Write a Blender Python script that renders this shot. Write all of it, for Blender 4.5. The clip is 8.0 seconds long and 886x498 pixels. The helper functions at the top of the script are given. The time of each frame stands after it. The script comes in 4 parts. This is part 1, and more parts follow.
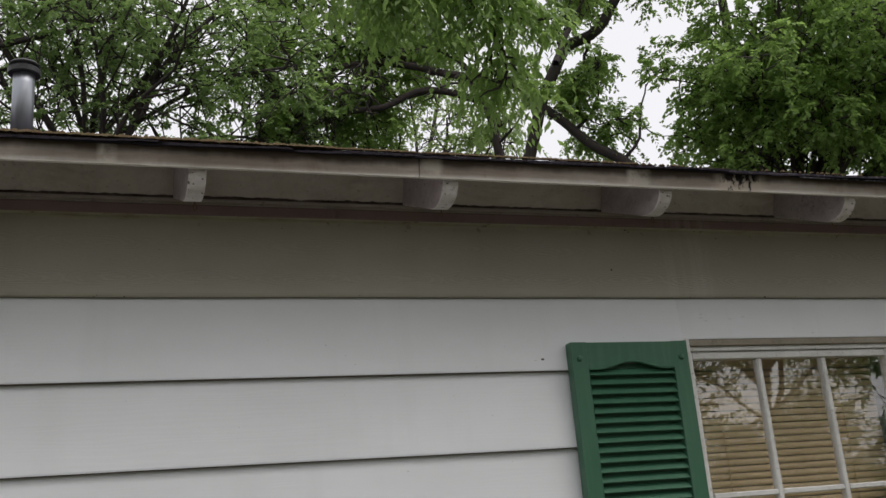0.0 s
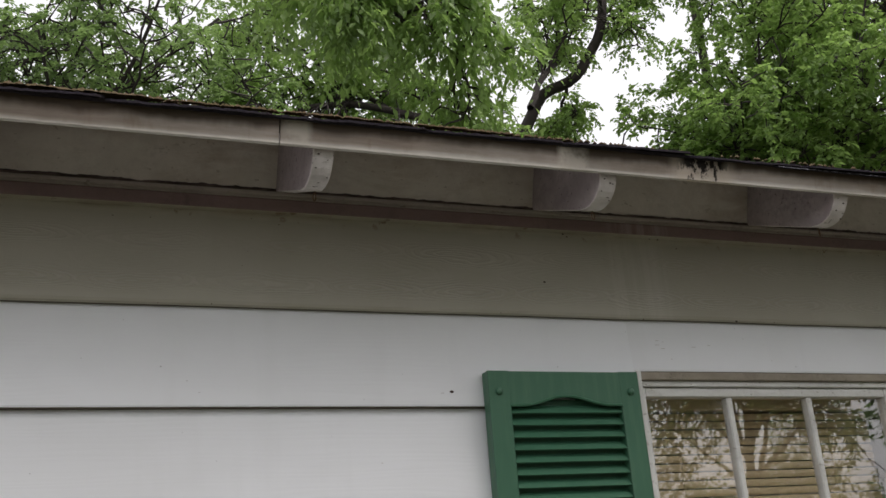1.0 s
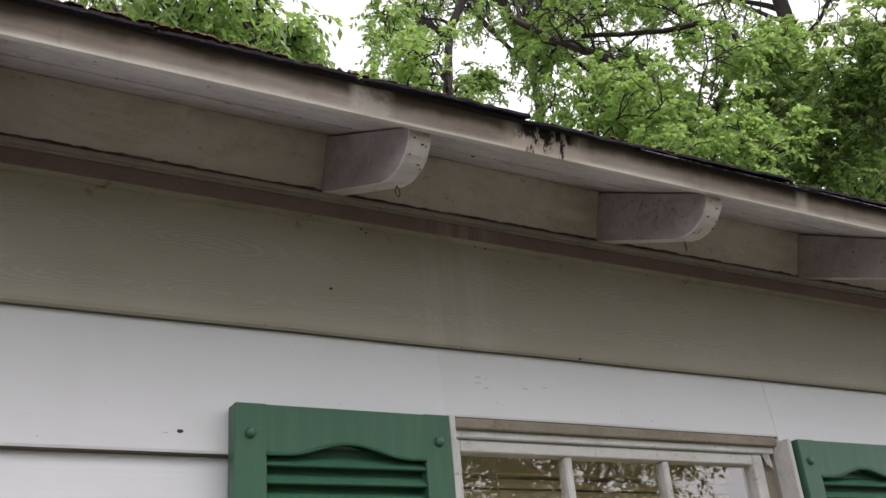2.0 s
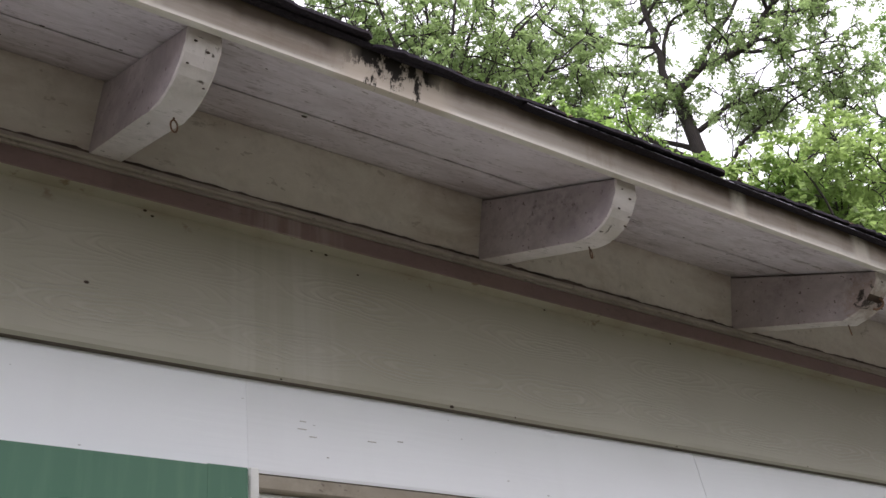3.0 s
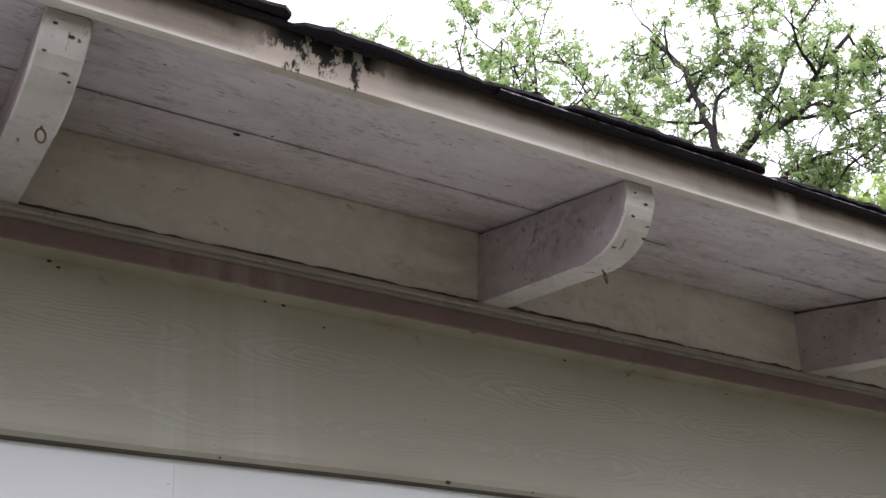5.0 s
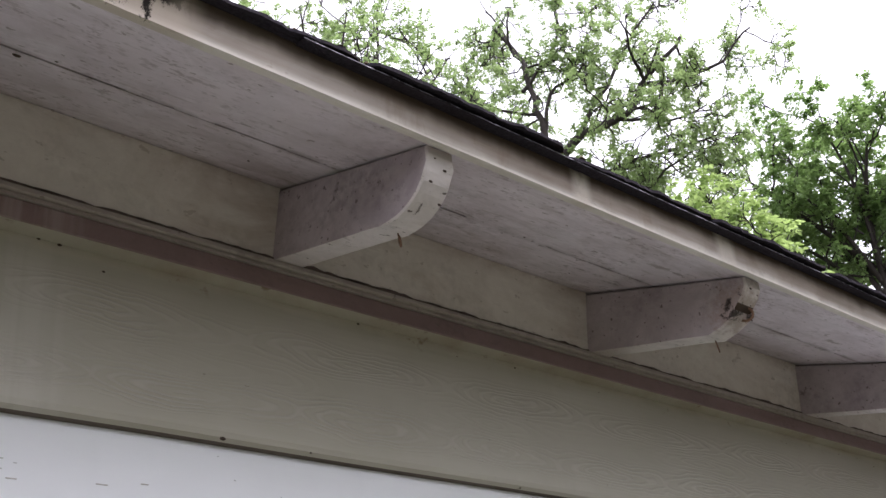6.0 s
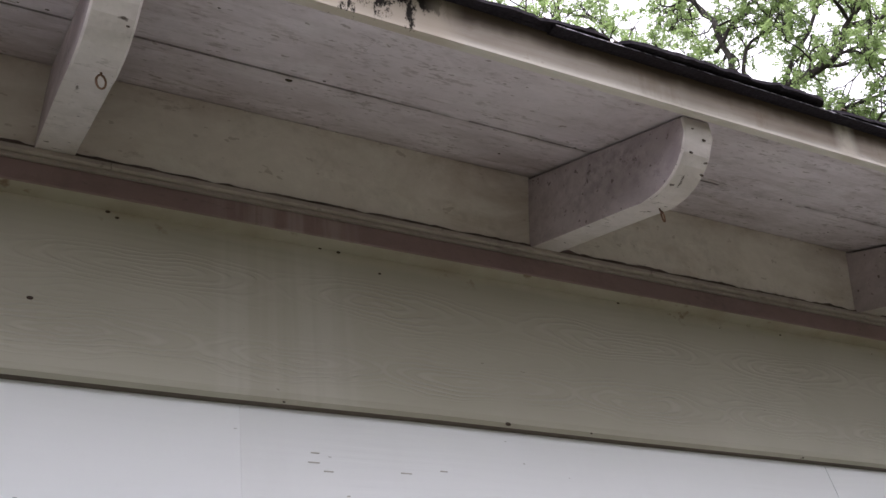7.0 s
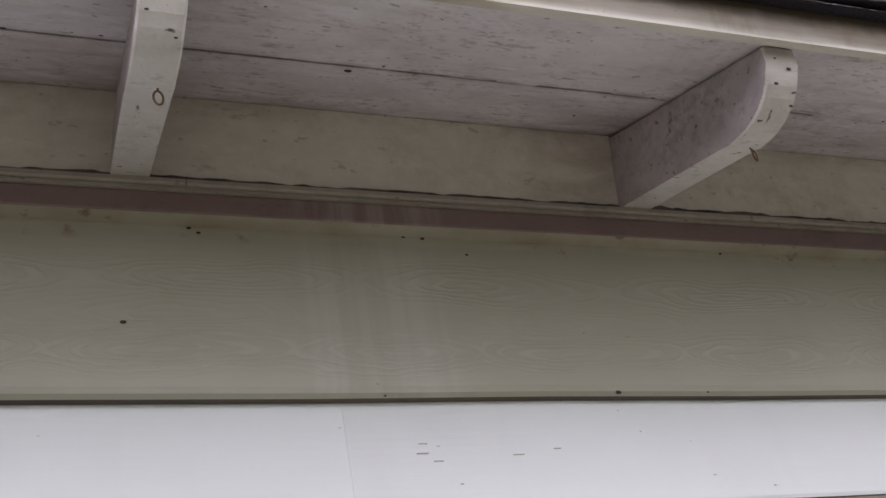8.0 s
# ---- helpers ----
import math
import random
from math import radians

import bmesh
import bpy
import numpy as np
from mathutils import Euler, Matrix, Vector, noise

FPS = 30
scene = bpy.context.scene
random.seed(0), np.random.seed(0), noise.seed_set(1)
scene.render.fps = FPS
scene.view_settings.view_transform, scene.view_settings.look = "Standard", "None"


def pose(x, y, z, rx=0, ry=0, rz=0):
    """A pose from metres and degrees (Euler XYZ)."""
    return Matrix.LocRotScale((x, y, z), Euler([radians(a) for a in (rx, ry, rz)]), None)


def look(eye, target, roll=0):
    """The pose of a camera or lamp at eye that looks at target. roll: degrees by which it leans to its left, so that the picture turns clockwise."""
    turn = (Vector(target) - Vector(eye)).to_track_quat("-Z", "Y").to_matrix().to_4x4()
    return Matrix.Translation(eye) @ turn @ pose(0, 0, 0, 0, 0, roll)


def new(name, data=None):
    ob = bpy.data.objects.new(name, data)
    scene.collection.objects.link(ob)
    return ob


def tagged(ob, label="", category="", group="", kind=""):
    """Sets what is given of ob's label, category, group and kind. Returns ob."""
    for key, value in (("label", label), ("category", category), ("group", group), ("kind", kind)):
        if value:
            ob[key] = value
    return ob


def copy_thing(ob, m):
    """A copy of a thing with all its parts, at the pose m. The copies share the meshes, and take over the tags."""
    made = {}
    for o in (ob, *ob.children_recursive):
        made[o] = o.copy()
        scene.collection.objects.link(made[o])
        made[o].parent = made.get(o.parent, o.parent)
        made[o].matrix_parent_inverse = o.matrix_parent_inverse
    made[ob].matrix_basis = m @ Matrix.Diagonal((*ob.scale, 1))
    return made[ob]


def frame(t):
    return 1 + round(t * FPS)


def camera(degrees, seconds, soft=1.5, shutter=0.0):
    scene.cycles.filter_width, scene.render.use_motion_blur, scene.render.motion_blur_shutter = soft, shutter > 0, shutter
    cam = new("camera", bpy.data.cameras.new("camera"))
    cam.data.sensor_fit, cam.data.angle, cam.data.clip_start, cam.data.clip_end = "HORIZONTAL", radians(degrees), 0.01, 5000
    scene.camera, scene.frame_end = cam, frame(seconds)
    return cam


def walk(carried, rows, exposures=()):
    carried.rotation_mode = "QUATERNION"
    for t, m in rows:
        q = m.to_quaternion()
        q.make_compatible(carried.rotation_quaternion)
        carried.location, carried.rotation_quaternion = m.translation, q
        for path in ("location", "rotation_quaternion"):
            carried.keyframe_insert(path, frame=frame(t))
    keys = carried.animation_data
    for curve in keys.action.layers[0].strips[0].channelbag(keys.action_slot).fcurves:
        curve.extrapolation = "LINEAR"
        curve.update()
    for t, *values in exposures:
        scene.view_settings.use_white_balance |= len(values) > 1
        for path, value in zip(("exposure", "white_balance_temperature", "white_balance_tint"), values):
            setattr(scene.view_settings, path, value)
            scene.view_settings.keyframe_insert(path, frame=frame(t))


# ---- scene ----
cam = camera(49.3, 8.0)

PATH = [
    (0, (-1.963, -2.398, 1.724), (-1.321, -0.59, 2.291), -4.7),
    (0.5, (-1.737, -2.118, 1.685), (-1.087, -0.369, 2.405), -5.8),
    (1, (-1.567, -1.912, 1.748), (-0.901, -0.154, 2.429), -4.2),
    (1.5, (-1.418, -1.602, 1.758), (-0.532, -0.002, 2.568), -3.4),
    (1.7, (-1.343, -1.515, 1.772), (-0.397, 0.055, 2.572), -4.8),
    (2.8, (-0.888, -1.06, 1.803), (0.084, 0.353, 2.833), -6.0),
    (3, (-0.833, -1.005, 1.8), (0.19, 0.338, 2.873), -7.0),
    (3.5, (-0.679, -0.927, 1.843), (0.267, 0.409, 2.992), -9.2),
    (4, (-0.588, -0.896, 1.865), (0.223, 0.47, 3.08), -8.7),
    (5.5, (-0.608, -0.838, 1.863), (0.353, 0.398, 3.107), -9.9),
    (6, (-0.558, -0.848, 1.853), (0.607, 0.288, 3.015), -12.1),
    (6.1, (-0.547, -0.853, 1.859), (0.653, 0.273, 2.995), -12.4),
    (6.5, (-0.566, -0.85, 1.853), (0.571, 0.327, 3.003), -11.8),
    (7, (-0.625, -0.818, 1.856), (0.203, 0.554, 3.054), -9.1),
    (7.5, (-0.639, -0.806, 1.859), (0.016, 0.656, 3.056), -7.9),
    (8, (-0.597, -0.798, 1.866), (0.043, 0.667, 3.069), -12.1),
]
EXPOSURES = [(0.0, 0.02, 6600, 12), (0.5, 0.04, 6600, 12), (1.0, 0.30, 6600, 13), (1.5, 0.56, 6600, 15), (2.8, 1.05, 6350, 18), (3.5, 1.16, 6300, 19), (4.2, 1.2, 6250, 19), (5.5, 1.28, 6200, 20),
             (6.5, 1.14, 6200, 20), (7.0, 1.2, 6300, 20), (7.5, 1.33, 6300, 20), (8.0, 1.4, 6300, 20)]
walk(cam, [(t, look(eye, target, roll)) for t, eye, target, roll in PATH], EXPOSURES)

# ---- world and light: a bright overcast sky ----
SUN_EL, SUN_AZ = radians(60), radians(140)
world = bpy.data.worlds.new("overcast_sky")
scene.world = world
world.use_nodes = True
wt = world.node_tree
wt.nodes.clear()
sky = wt.nodes.new("ShaderNodeTexSky")
sky.sky_type = "NISHITA"
sky.sun_disc = False
sky.sun_elevation, sky.sun_rotation = SUN_EL, SUN_AZ
sky.air_density, sky.dust_density, sky.ozone_density = 1.0, 6.0, 1.0
soft_sky = wt.nodes.new("ShaderNodeHueSaturation")
soft_sky.inputs["Saturation"].default_value = 0.42
sky_out = wt.nodes.new("ShaderNodeBackground")
sky_out.inputs["Strength"].default_value = 0.15
world_out = wt.nodes.new("ShaderNodeOutputWorld")
wt.links.new(sky.outputs[0], soft_sky.inputs["Color"])
# an even white cloud cover over most of the sky
cloud = wt.nodes.new("ShaderNodeMix")
cloud.data_type = "RGBA"
cloud.inputs[0].default_value = 0.6
cloud.inputs[7].default_value = (8.2, 8.2, 8.35, 1)
wt.links.new(soft_sky.outputs[0], cloud.inputs[6])
wt.links.new(cloud.outputs[2], sky_out.inputs[0])
wt.links.new(sky_out.outputs[0], world_out.inputs[0])

sun = new("sun", bpy.data.lights.new("sun", "SUN"))
sun.data.energy, sun.data.angle, sun.data.color = 0.75, radians(40), (1.0, 0.985, 0.96)
sun.matrix_world = look((0, 0, 30), Vector((0, 0, 30)) - Vector((math.sin(SUN_AZ) * math.cos(SUN_EL), math.cos(SUN_AZ) * math.cos(SUN_EL), math.sin(SUN_EL))))


# ---- materials ----
class Nodes:
    """A short way to write a node material."""

    def __init__(self, name):
        self.m = bpy.data.materials.new(name)
        self.m.use_nodes = True
        self.t = self.m.node_tree
        self.bsdf = self.t.nodes["Principled BSDF"]
        self.out = self.t.nodes["Material Output"]
        self.co = self.t.nodes.new("ShaderNodeTexCoord").outputs["Object"]

    def put(self, socket, value):
        if isinstance(value, bpy.types.NodeSocket):
            self.t.links.new(value, socket)
        else:
            if socket.type == "RGBA" and len(value) == 3:
                value = (*value, 1)
            socket.default_value = value

    def scaled(self, s, at=None, turn=(0, 0, 0)):
        n = self.t.nodes.new("ShaderNodeMapping")
        self.put(n.inputs["Vector"], at or self.co)
        n.inputs["Scale"].default_value = s
        n.inputs["Rotation"].default_value = turn
        return n.outputs[0]

    def noise(self, scale, at=None, detail=4, rough=0.6, twist=0.0):
        n = self.t.nodes.new("ShaderNodeTexNoise")
        self.put(n.inputs["Vector"], at or self.co)
        n.inputs["Scale"].default_value, n.inputs["Detail"].default_value = scale, detail
        n.inputs["Roughness"].default_value, n.inputs["Distortion"].default_value = rough, twist
        return n.outputs["Fac"]

    def wave(self, scale, at, twist=4.0, detail=2.0, fine=1.0):
        n = self.t.nodes.new("ShaderNodeTexWave")
        n.bands_direction = "Z"
        self.put(n.inputs["Vector"], at)
        n.inputs["Scale"].default_value, n.inputs["Distortion"].default_value = scale, twist
        n.inputs["Detail"].default_value, n.inputs["Detail Scale"].default_value = detail, fine
        return n.outputs["Fac"]

    def band(self, value, low, high, a=0.0, b=1.0):
        n = self.t.nodes.new("ShaderNodeMapRange")
        self.put(n.inputs[0], value)
        for i, v in enumerate((low, high, a, b)):
            n.inputs[i + 1].default_value = v
        return n.outputs[0]

    def calc(self, kind, a, b=0.0):
        n = self.t.nodes.new("ShaderNodeMath")
        n.operation = kind
        self.put(n.inputs[0], a)
        self.put(n.inputs[1], b)
        return n.outputs[0]

    def axis(self, i, at=None):
        n = self.t.nodes.new("ShaderNodeSeparateXYZ")
        self.put(n.inputs[0], at or self.co)
        return n.outputs[i]

    def mix(self, fac, a, b, kind="MIX"):
        n = self.t.nodes.new("ShaderNodeMix")
        n.data_type, n.blend_type = "RGBA", kind
        self.put(n.inputs[0], fac)
        self.put(n.inputs[6], a)
        self.put(n.inputs[7], b)
        return n.outputs[2]

    def near(self, x, half, soft):
        """1 within half of the place x along the wall, 0 past half + soft."""
        d = self.calc("ABSOLUTE", self.calc("SUBTRACT", self.axis(0), x))
        return self.band(d, half + soft, half)

    def random(self):
        return self.t.nodes.new("ShaderNodeObjectInfo").outputs["Random"]

    def done(self, colour, rough=0.6, height=None, strength=0.3, distance=0.002, metal=0.0, gloss=0.5):
        self.put(self.bsdf.inputs["Base Color"], colour)
        self.put(self.bsdf.inputs["Roughness"], rough)
        self.put(self.bsdf.inputs["Metallic"], metal)
        self.put(self.bsdf.inputs["Specular IOR Level"], gloss)
        if height is not None:
            b = self.t.nodes.new("ShaderNodeBump")
            b.inputs["Strength"].default_value, b.inputs["Distance"].default_value = strength, distance
            self.put(b.inputs["Height"], height)
            self.put(self.bsdf.inputs["Normal"], b.outputs[0])
        return self.m


def siding_paint(name, base, dirt, dirt_amount, scars):
    """Hardboard lap siding with pressed wood grain under paint."""
    n = Nodes(name)
    shift = n.calc("MULTIPLY", n.random(), 9.0)
    v = n.t.nodes.new("ShaderNodeVectorMath")
    v.operation = "ADD"
    n.put(v.inputs[0], n.co)
    n.put(v.inputs[1], n.t.nodes.new("ShaderNodeCombineXYZ").outputs[0])
    n.put(v.inputs[1].links[0].from_node.inputs[0], shift)
    at = v.outputs[0]
    grain = n.wave(26.0, n.scaled((0.10, 0.3, 1.0), at), twist=14.0, detail=1.5, fine=1.0)
    lines = n.band(grain, 0.25, 0.8)
    fine = n.noise(60, n.scaled((0.12, 1, 1.6), at), 5, 0.65)
    cloud = n.noise(1.6, n.scaled((0.7, 1, 1.4), at), 4, 0.6)
    streak = n.noise(7, n.scaled((1.0, 1, 0.06), at), 4, 0.6)
    c = n.mix(n.band(cloud, 0.35, 0.7, 0.0, dirt_amount), base, dirt)
    c = n.mix(n.band(streak, 0.55, 0.75, 0.0, 0.5 * dirt_amount), c, dirt)
    fleck = n.noise(130, n.scaled((0.5, 1, 1), at), 2, 0.5)
    c = n.mix(n.band(fleck, 0.78, 0.80, 0.0, scars), c, (0.10, 0.085, 0.07))
    h = n.calc("ADD", n.calc("MULTIPLY", lines, 0.12), n.calc("MULTIPLY", fine, 0.5))
    return n, c, h


n, c, h = siding_paint("white_siding_paint", (0.80, 0.813, 0.838), (0.61, 0.613, 0.612), 0.4, 0.5)
WHITE_SIDING = n.done(c, 0.5, h, 0.35, 0.0012)

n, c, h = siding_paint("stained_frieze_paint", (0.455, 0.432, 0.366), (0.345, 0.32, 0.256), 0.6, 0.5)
# pressed cathedral grain: nested long ovals in two rows
x, z = n.axis(0), n.axis(2)
wob = n.band(n.noise(16, n.scaled((0.35, 1, 1)), 3), 0.2, 0.8, -0.012, 0.012)
for row_z, period, amount in ((2.396, 0.235, 1.0), (2.485, 0.31, 0.75), (2.440, 0.47, 0.3)):
    u = n.calc("MULTIPLY", n.calc("PINGPONG", n.calc("ADD", n.calc("ADD", x, 8.555), n.band(n.noise(2.3), 0.3, 0.7, -0.06, 0.06)), period / 2), 0.15)
    v = n.calc("ADD", n.calc("SUBTRACT", z, row_z), wob)
    d = n.calc("SQRT", n.calc("ADD", n.calc("MULTIPLY", u, u), n.calc("MULTIPLY", v, v)))
    ring = n.band(n.calc("SINE", n.calc("MULTIPLY", d, 1150.0)), -0.1, 0.9)
    ring = n.calc("MULTIPLY", n.calc("MULTIPLY", ring, n.band(d, 0.032, 0.016)), n.band(n.noise(5), 0.30, 0.5))
    h = n.calc("ADD", h, n.calc("MULTIPLY", ring, amount * 2.0))
    c = n.mix(n.calc("MULTIPLY", ring, 0.20 * amount), c, (0.60, 0.58, 0.54))
# pale run marks and rusty nail bleeds near the strip
run = n.calc("MULTIPLY", n.near(-0.33, 0.05, 0.06), n.band(n.noise(28, n.scaled((1, 1, 0.03)), 3), 0.45, 0.62))
c = n.mix(n.calc("MULTIPLY", run, 0.22), c, (0.62, 0.60, 0.56))
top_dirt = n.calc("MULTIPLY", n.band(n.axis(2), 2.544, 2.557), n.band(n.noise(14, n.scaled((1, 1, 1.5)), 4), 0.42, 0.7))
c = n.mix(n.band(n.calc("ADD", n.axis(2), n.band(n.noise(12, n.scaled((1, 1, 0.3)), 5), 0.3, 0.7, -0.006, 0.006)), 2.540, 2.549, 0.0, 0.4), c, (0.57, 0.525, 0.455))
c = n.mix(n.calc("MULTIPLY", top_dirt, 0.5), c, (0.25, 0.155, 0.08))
rust = n.calc("MULTIPLY", n.band(n.axis(2), 2.530, 2.548), n.band(n.noise(26, None, 4, 0.6), 0.63, 0.70))
c = n.mix(n.calc("MULTIPLY", rust, 0.7), c, (0.17, 0.085, 0.04))
FRIEZE = n.done(c, 0.6, h, 0.5, 0.0014)


def old_paint(name, base, worn, stain, worn_amount=0.4, crack=0.35, stretch=(0.15, 1, 1), bump=0.35):
    n = Nodes(name)
    cloud = n.noise(5, None, 5, 0.62)
    grain = n.noise(30, n.scaled(stretch), 6, 0.7)
    c = n.mix(n.band(cloud, 0.35, 0.72, 0.0, worn_amount), base, worn)
    c = n.mix(n.band(grain, 0.52, 0.75, 0.0, worn_amount), c, worn)
    peel = n.noise(22, n.scaled((stretch[0] * 3, 1, 1)), 7, 0.72)
    c = n.mix(n.band(peel, 0.63, 0.67, 0.0, crack), c, stain)
    blotch = n.noise(14, None, 6, 0.75, 0.6)
    c = n.mix(n.band(blotch, 0.40, 0.72, 0.0, 0.75 * worn_amount), c, tuple(0.72 * v for v in worn))
    pale = n.noise(19, n.scaled((0.5, 1, 1)), 5, 0.7, 0.4)
    c = n.mix(n.band(pale, 0.52, 0.72, 0.0, 0.5), c, tuple(min(0.85, 1.12 * v) for v in base))
    scuff = n.noise(75, n.scaled((0.3, 1, 1)), 5, 0.75)
    c = n.mix(n.band(scuff, 0.60, 0.66, 0.0, 0.6 * crack), c, tuple(0.5 * (p + q) for p, q in zip(worn, stain)))
    speck = n.noise(110, n.scaled((0.6, 1, 1)), 2, 0.5)
    c = n.mix(n.band(speck, 0.68, 0.72, 0.0, crack), c, stain)
    mildew = n.calc("MULTIPLY", n.band(n.noise(7, None, 6, 0.7, 0.8), 0.50, 0.68), n.band(n.noise(85, None, 3, 0.6), 0.42, 0.62))
    c = n.mix(n.calc("MULTIPLY", mildew, 0.7 * worn_amount), c, tuple(0.5 * v for v in worn))
    h = n.calc("ADD", grain, n.calc("MULTIPLY", n.band(peel, 0.63, 0.66), -0.8))
    return n, c, h, bump


def close_paint(item, rough=0.65):
    n, c, h, bump = item
    return n.done(c, rough + 0.1, h, bump, 0.0015, gloss=0.25)


n, c, h, bump = old_paint("soffit_paint", (0.80, 0.735, 0.78), (0.61, 0.535, 0.565), (0.20, 0.16, 0.13), 0.5, 0.6, (0.12, 1, 1))
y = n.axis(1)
# noisy darkening that grows towards the wall
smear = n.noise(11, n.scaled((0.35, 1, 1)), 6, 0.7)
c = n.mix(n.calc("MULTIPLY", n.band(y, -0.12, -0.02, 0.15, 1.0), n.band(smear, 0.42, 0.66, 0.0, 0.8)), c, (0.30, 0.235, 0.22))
seam_dirt = n.calc("MULTIPLY", n.band(n.calc("ABSOLUTE", n.calc("ADD", y, 0.1455)), 0.010, 0.002), n.band(n.noise(14), 0.4, 0.65))
c = n.mix(n.calc("MULTIPLY", seam_dirt, 0.6), c, (0.14, 0.11, 0.10))
scrub = n.calc("MULTIPLY", n.band(n.noise(34, n.scaled((0.22, 1, 1)), 6, 0.75, 0.5), 0.46, 0.64), n.band(n.noise(4.5, n.scaled((0.5, 1, 1)), 4, 0.6), 0.36, 0.62))
c = n.mix(n.calc("MULTIPLY", scrub, 0.5), c, (0.40, 0.335, 0.34))
pitted = n.calc("MULTIPLY", n.band(n.noise(150, n.scaled((0.45, 1, 1)), 3, 0.6), 0.55, 0.63), n.band(n.noise(9, None, 4), 0.45, 0.62))
c = n.mix(n.calc("MULTIPLY", pitted, 0.55), c, (0.27, 0.215, 0.22))
hair = n.noise(60, n.scaled((0.16, 1, 1)), 4, 0.6)
c = n.mix(n.band(hair, 0.62, 0.67, 0.0, 0.35), c, (0.30, 0.24, 0.21))
SOFFIT = n.done(c, 0.8, h, 0.5, 0.002, gloss=0.25)
n, c, h, bump = old_paint("blocking_paint", (0.79, 0.745, 0.70), (0.64, 0.585, 0.54), (0.26, 0.20, 0.17), 0.45, 0.4, (0.15, 1, 1))
smear = n.calc("MULTIPLY", n.band(n.noise(10, n.scaled((0.4, 1, 1)), 6, 0.72, 0.6), 0.48, 0.66), n.band(n.noise(3.1, None, 3), 0.38, 0.6))
c = n.mix(n.calc("MULTIPLY", smear, 0.6), c, (0.42, 0.335, 0.275))
# noisy darkening towards the board's top edge
top_dark = n.calc("MULTIPLY", n.band(n.axis(2), 2.680, 2.708), n.band(n.noise(16, n.scaled((0.5, 1, 1)), 6, 0.7), 0.40, 0.62))
c = n.mix(n.calc("MULTIPLY", top_dark, 0.65), c, (0.36, 0.27, 0.23))
BLOCKING = close_paint((n, c, h, bump))
# one paint in two tones: sides darker, their shade put into the colour
RAFTER_SIDE_SHADE = close_paint(old_paint("rafter_side_shade_paint", (0.55, 0.485, 0.505), (0.38, 0.32, 0.335), (0.13, 0.095, 0.095), 0.8, 0.75, (1.0, 0.15, 0.4), 0.5))
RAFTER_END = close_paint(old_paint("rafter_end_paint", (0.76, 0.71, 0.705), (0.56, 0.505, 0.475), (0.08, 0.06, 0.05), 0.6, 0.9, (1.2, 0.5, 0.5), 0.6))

n, c, h, bump = old_paint("brown_strip_paint", (0.275, 0.188, 0.188), (0.20, 0.138, 0.136), (0.10, 0.08, 0.07), 0.5, 0.3, (0.1, 1, 1))
run = n.calc("MULTIPLY", n.near(-0.33, 0.055, 0.05), n.band(n.noise(45, n.scaled((1, 1, 0.05)), 3), 0.45, 0.58))
c = n.mix(n.calc("MULTIPLY", run, 0.4), c, (0.46, 0.39, 0.37))
STRIP = n.done(c, 0.6, h, 0.3, 0.0012)
LIP = close_paint(old_paint("strip_lip_paint", (0.46, 0.41, 0.375), (0.30, 0.25, 0.23), (0.10, 0.08, 0.07), 0.5, 0.4, (0.1, 1, 1)))

# fascia: cream paint, brown water stains and painted overhang shade from the top edge, painted lit rim, washed spots
# under shingle gaps, black mould
n, c, h, bump = old_paint("fascia_paint", (0.60, 0.565, 0.52), (0.46, 0.405, 0.35), (0.22, 0.15, 0.10), 0.5, 0.25, (0.08, 1, 1))
z = n.axis(2)
low = n.noise(3.2, n.scaled((1, 1, 0.3)), 4)
stain_shade_line = n.calc("ADD", z, n.band(low, 0.3, 0.7, -0.006, 0.006))
# brown stain that also paints in the shade of the shingle overhang
c = n.mix(n.band(stain_shade_line, 2.564, 2.572, 0.0, 0.62), c, (0.28, 0.228, 0.195))
c = n.mix(n.calc("MULTIPLY", n.band(n.noise(22, n.scaled((0.12, 1, 1.2)), 5, 0.7), 0.42, 0.66), n.band(z, 2.564, 2.574, 0.0, 0.6)), c, (0.20, 0.145, 0.11))
c = n.mix(n.band(n.noise(5, n.scaled((1, 1, 0.4)), 4), 0.50, 0.68, 0.0, 0.45), c, (0.22, 0.18, 0.15))
c = n.mix(n.band(n.noise(18, n.scaled((1, 1, 0.2)), 5, 0.7), 0.56, 0.70, 0.0, 0.35), c, (0.17, 0.105, 0.062))
# near-black top band: overhang shade put into the colour
c = n.mix(n.band(n.calc("ADD", stain_shade_line, n.band(n.noise(9, n.scaled((1, 1, 0.3)), 4), 0.3, 0.7, -0.007, 0.007)), 2.584, 2.598, 0.0, 0.85), c, (0.075, 0.052, 0.040))
# pale lower rim: the light it catches is painted on
c = n.mix(n.band(n.calc("ADD", z, n.band(n.noise(25, n.scaled((0.4, 1, 1)), 4), 0.3, 0.7, -0.001, 0.001)), 2.5662, 2.5630, 0.0, 0.75), c, (0.70, 0.655, 0.61))
for x, half in ((-1.985, 0.010), (-1.235, 0.018), (-0.66, 0.026), (0.255, 0.007), (0.555, 0.013)):
    spot = n.calc("MULTIPLY", n.near(x, half, 0.014), n.band(n.noise(26, None, 3), 0.3, 0.55))
    c = n.mix(n.calc("MULTIPLY", spot, 0.8), c, (0.58, 0.53, 0.47))
mould = n.calc("MULTIPLY", n.near(-0.345, 0.045, 0.03), n.band(n.calc("ADD", n.noise(48, n.scaled((1, 1, 0.45)), 7, 0.75), n.band(z, 2.563, 2.600, -0.09, 0.10)), 0.51, 0.56))
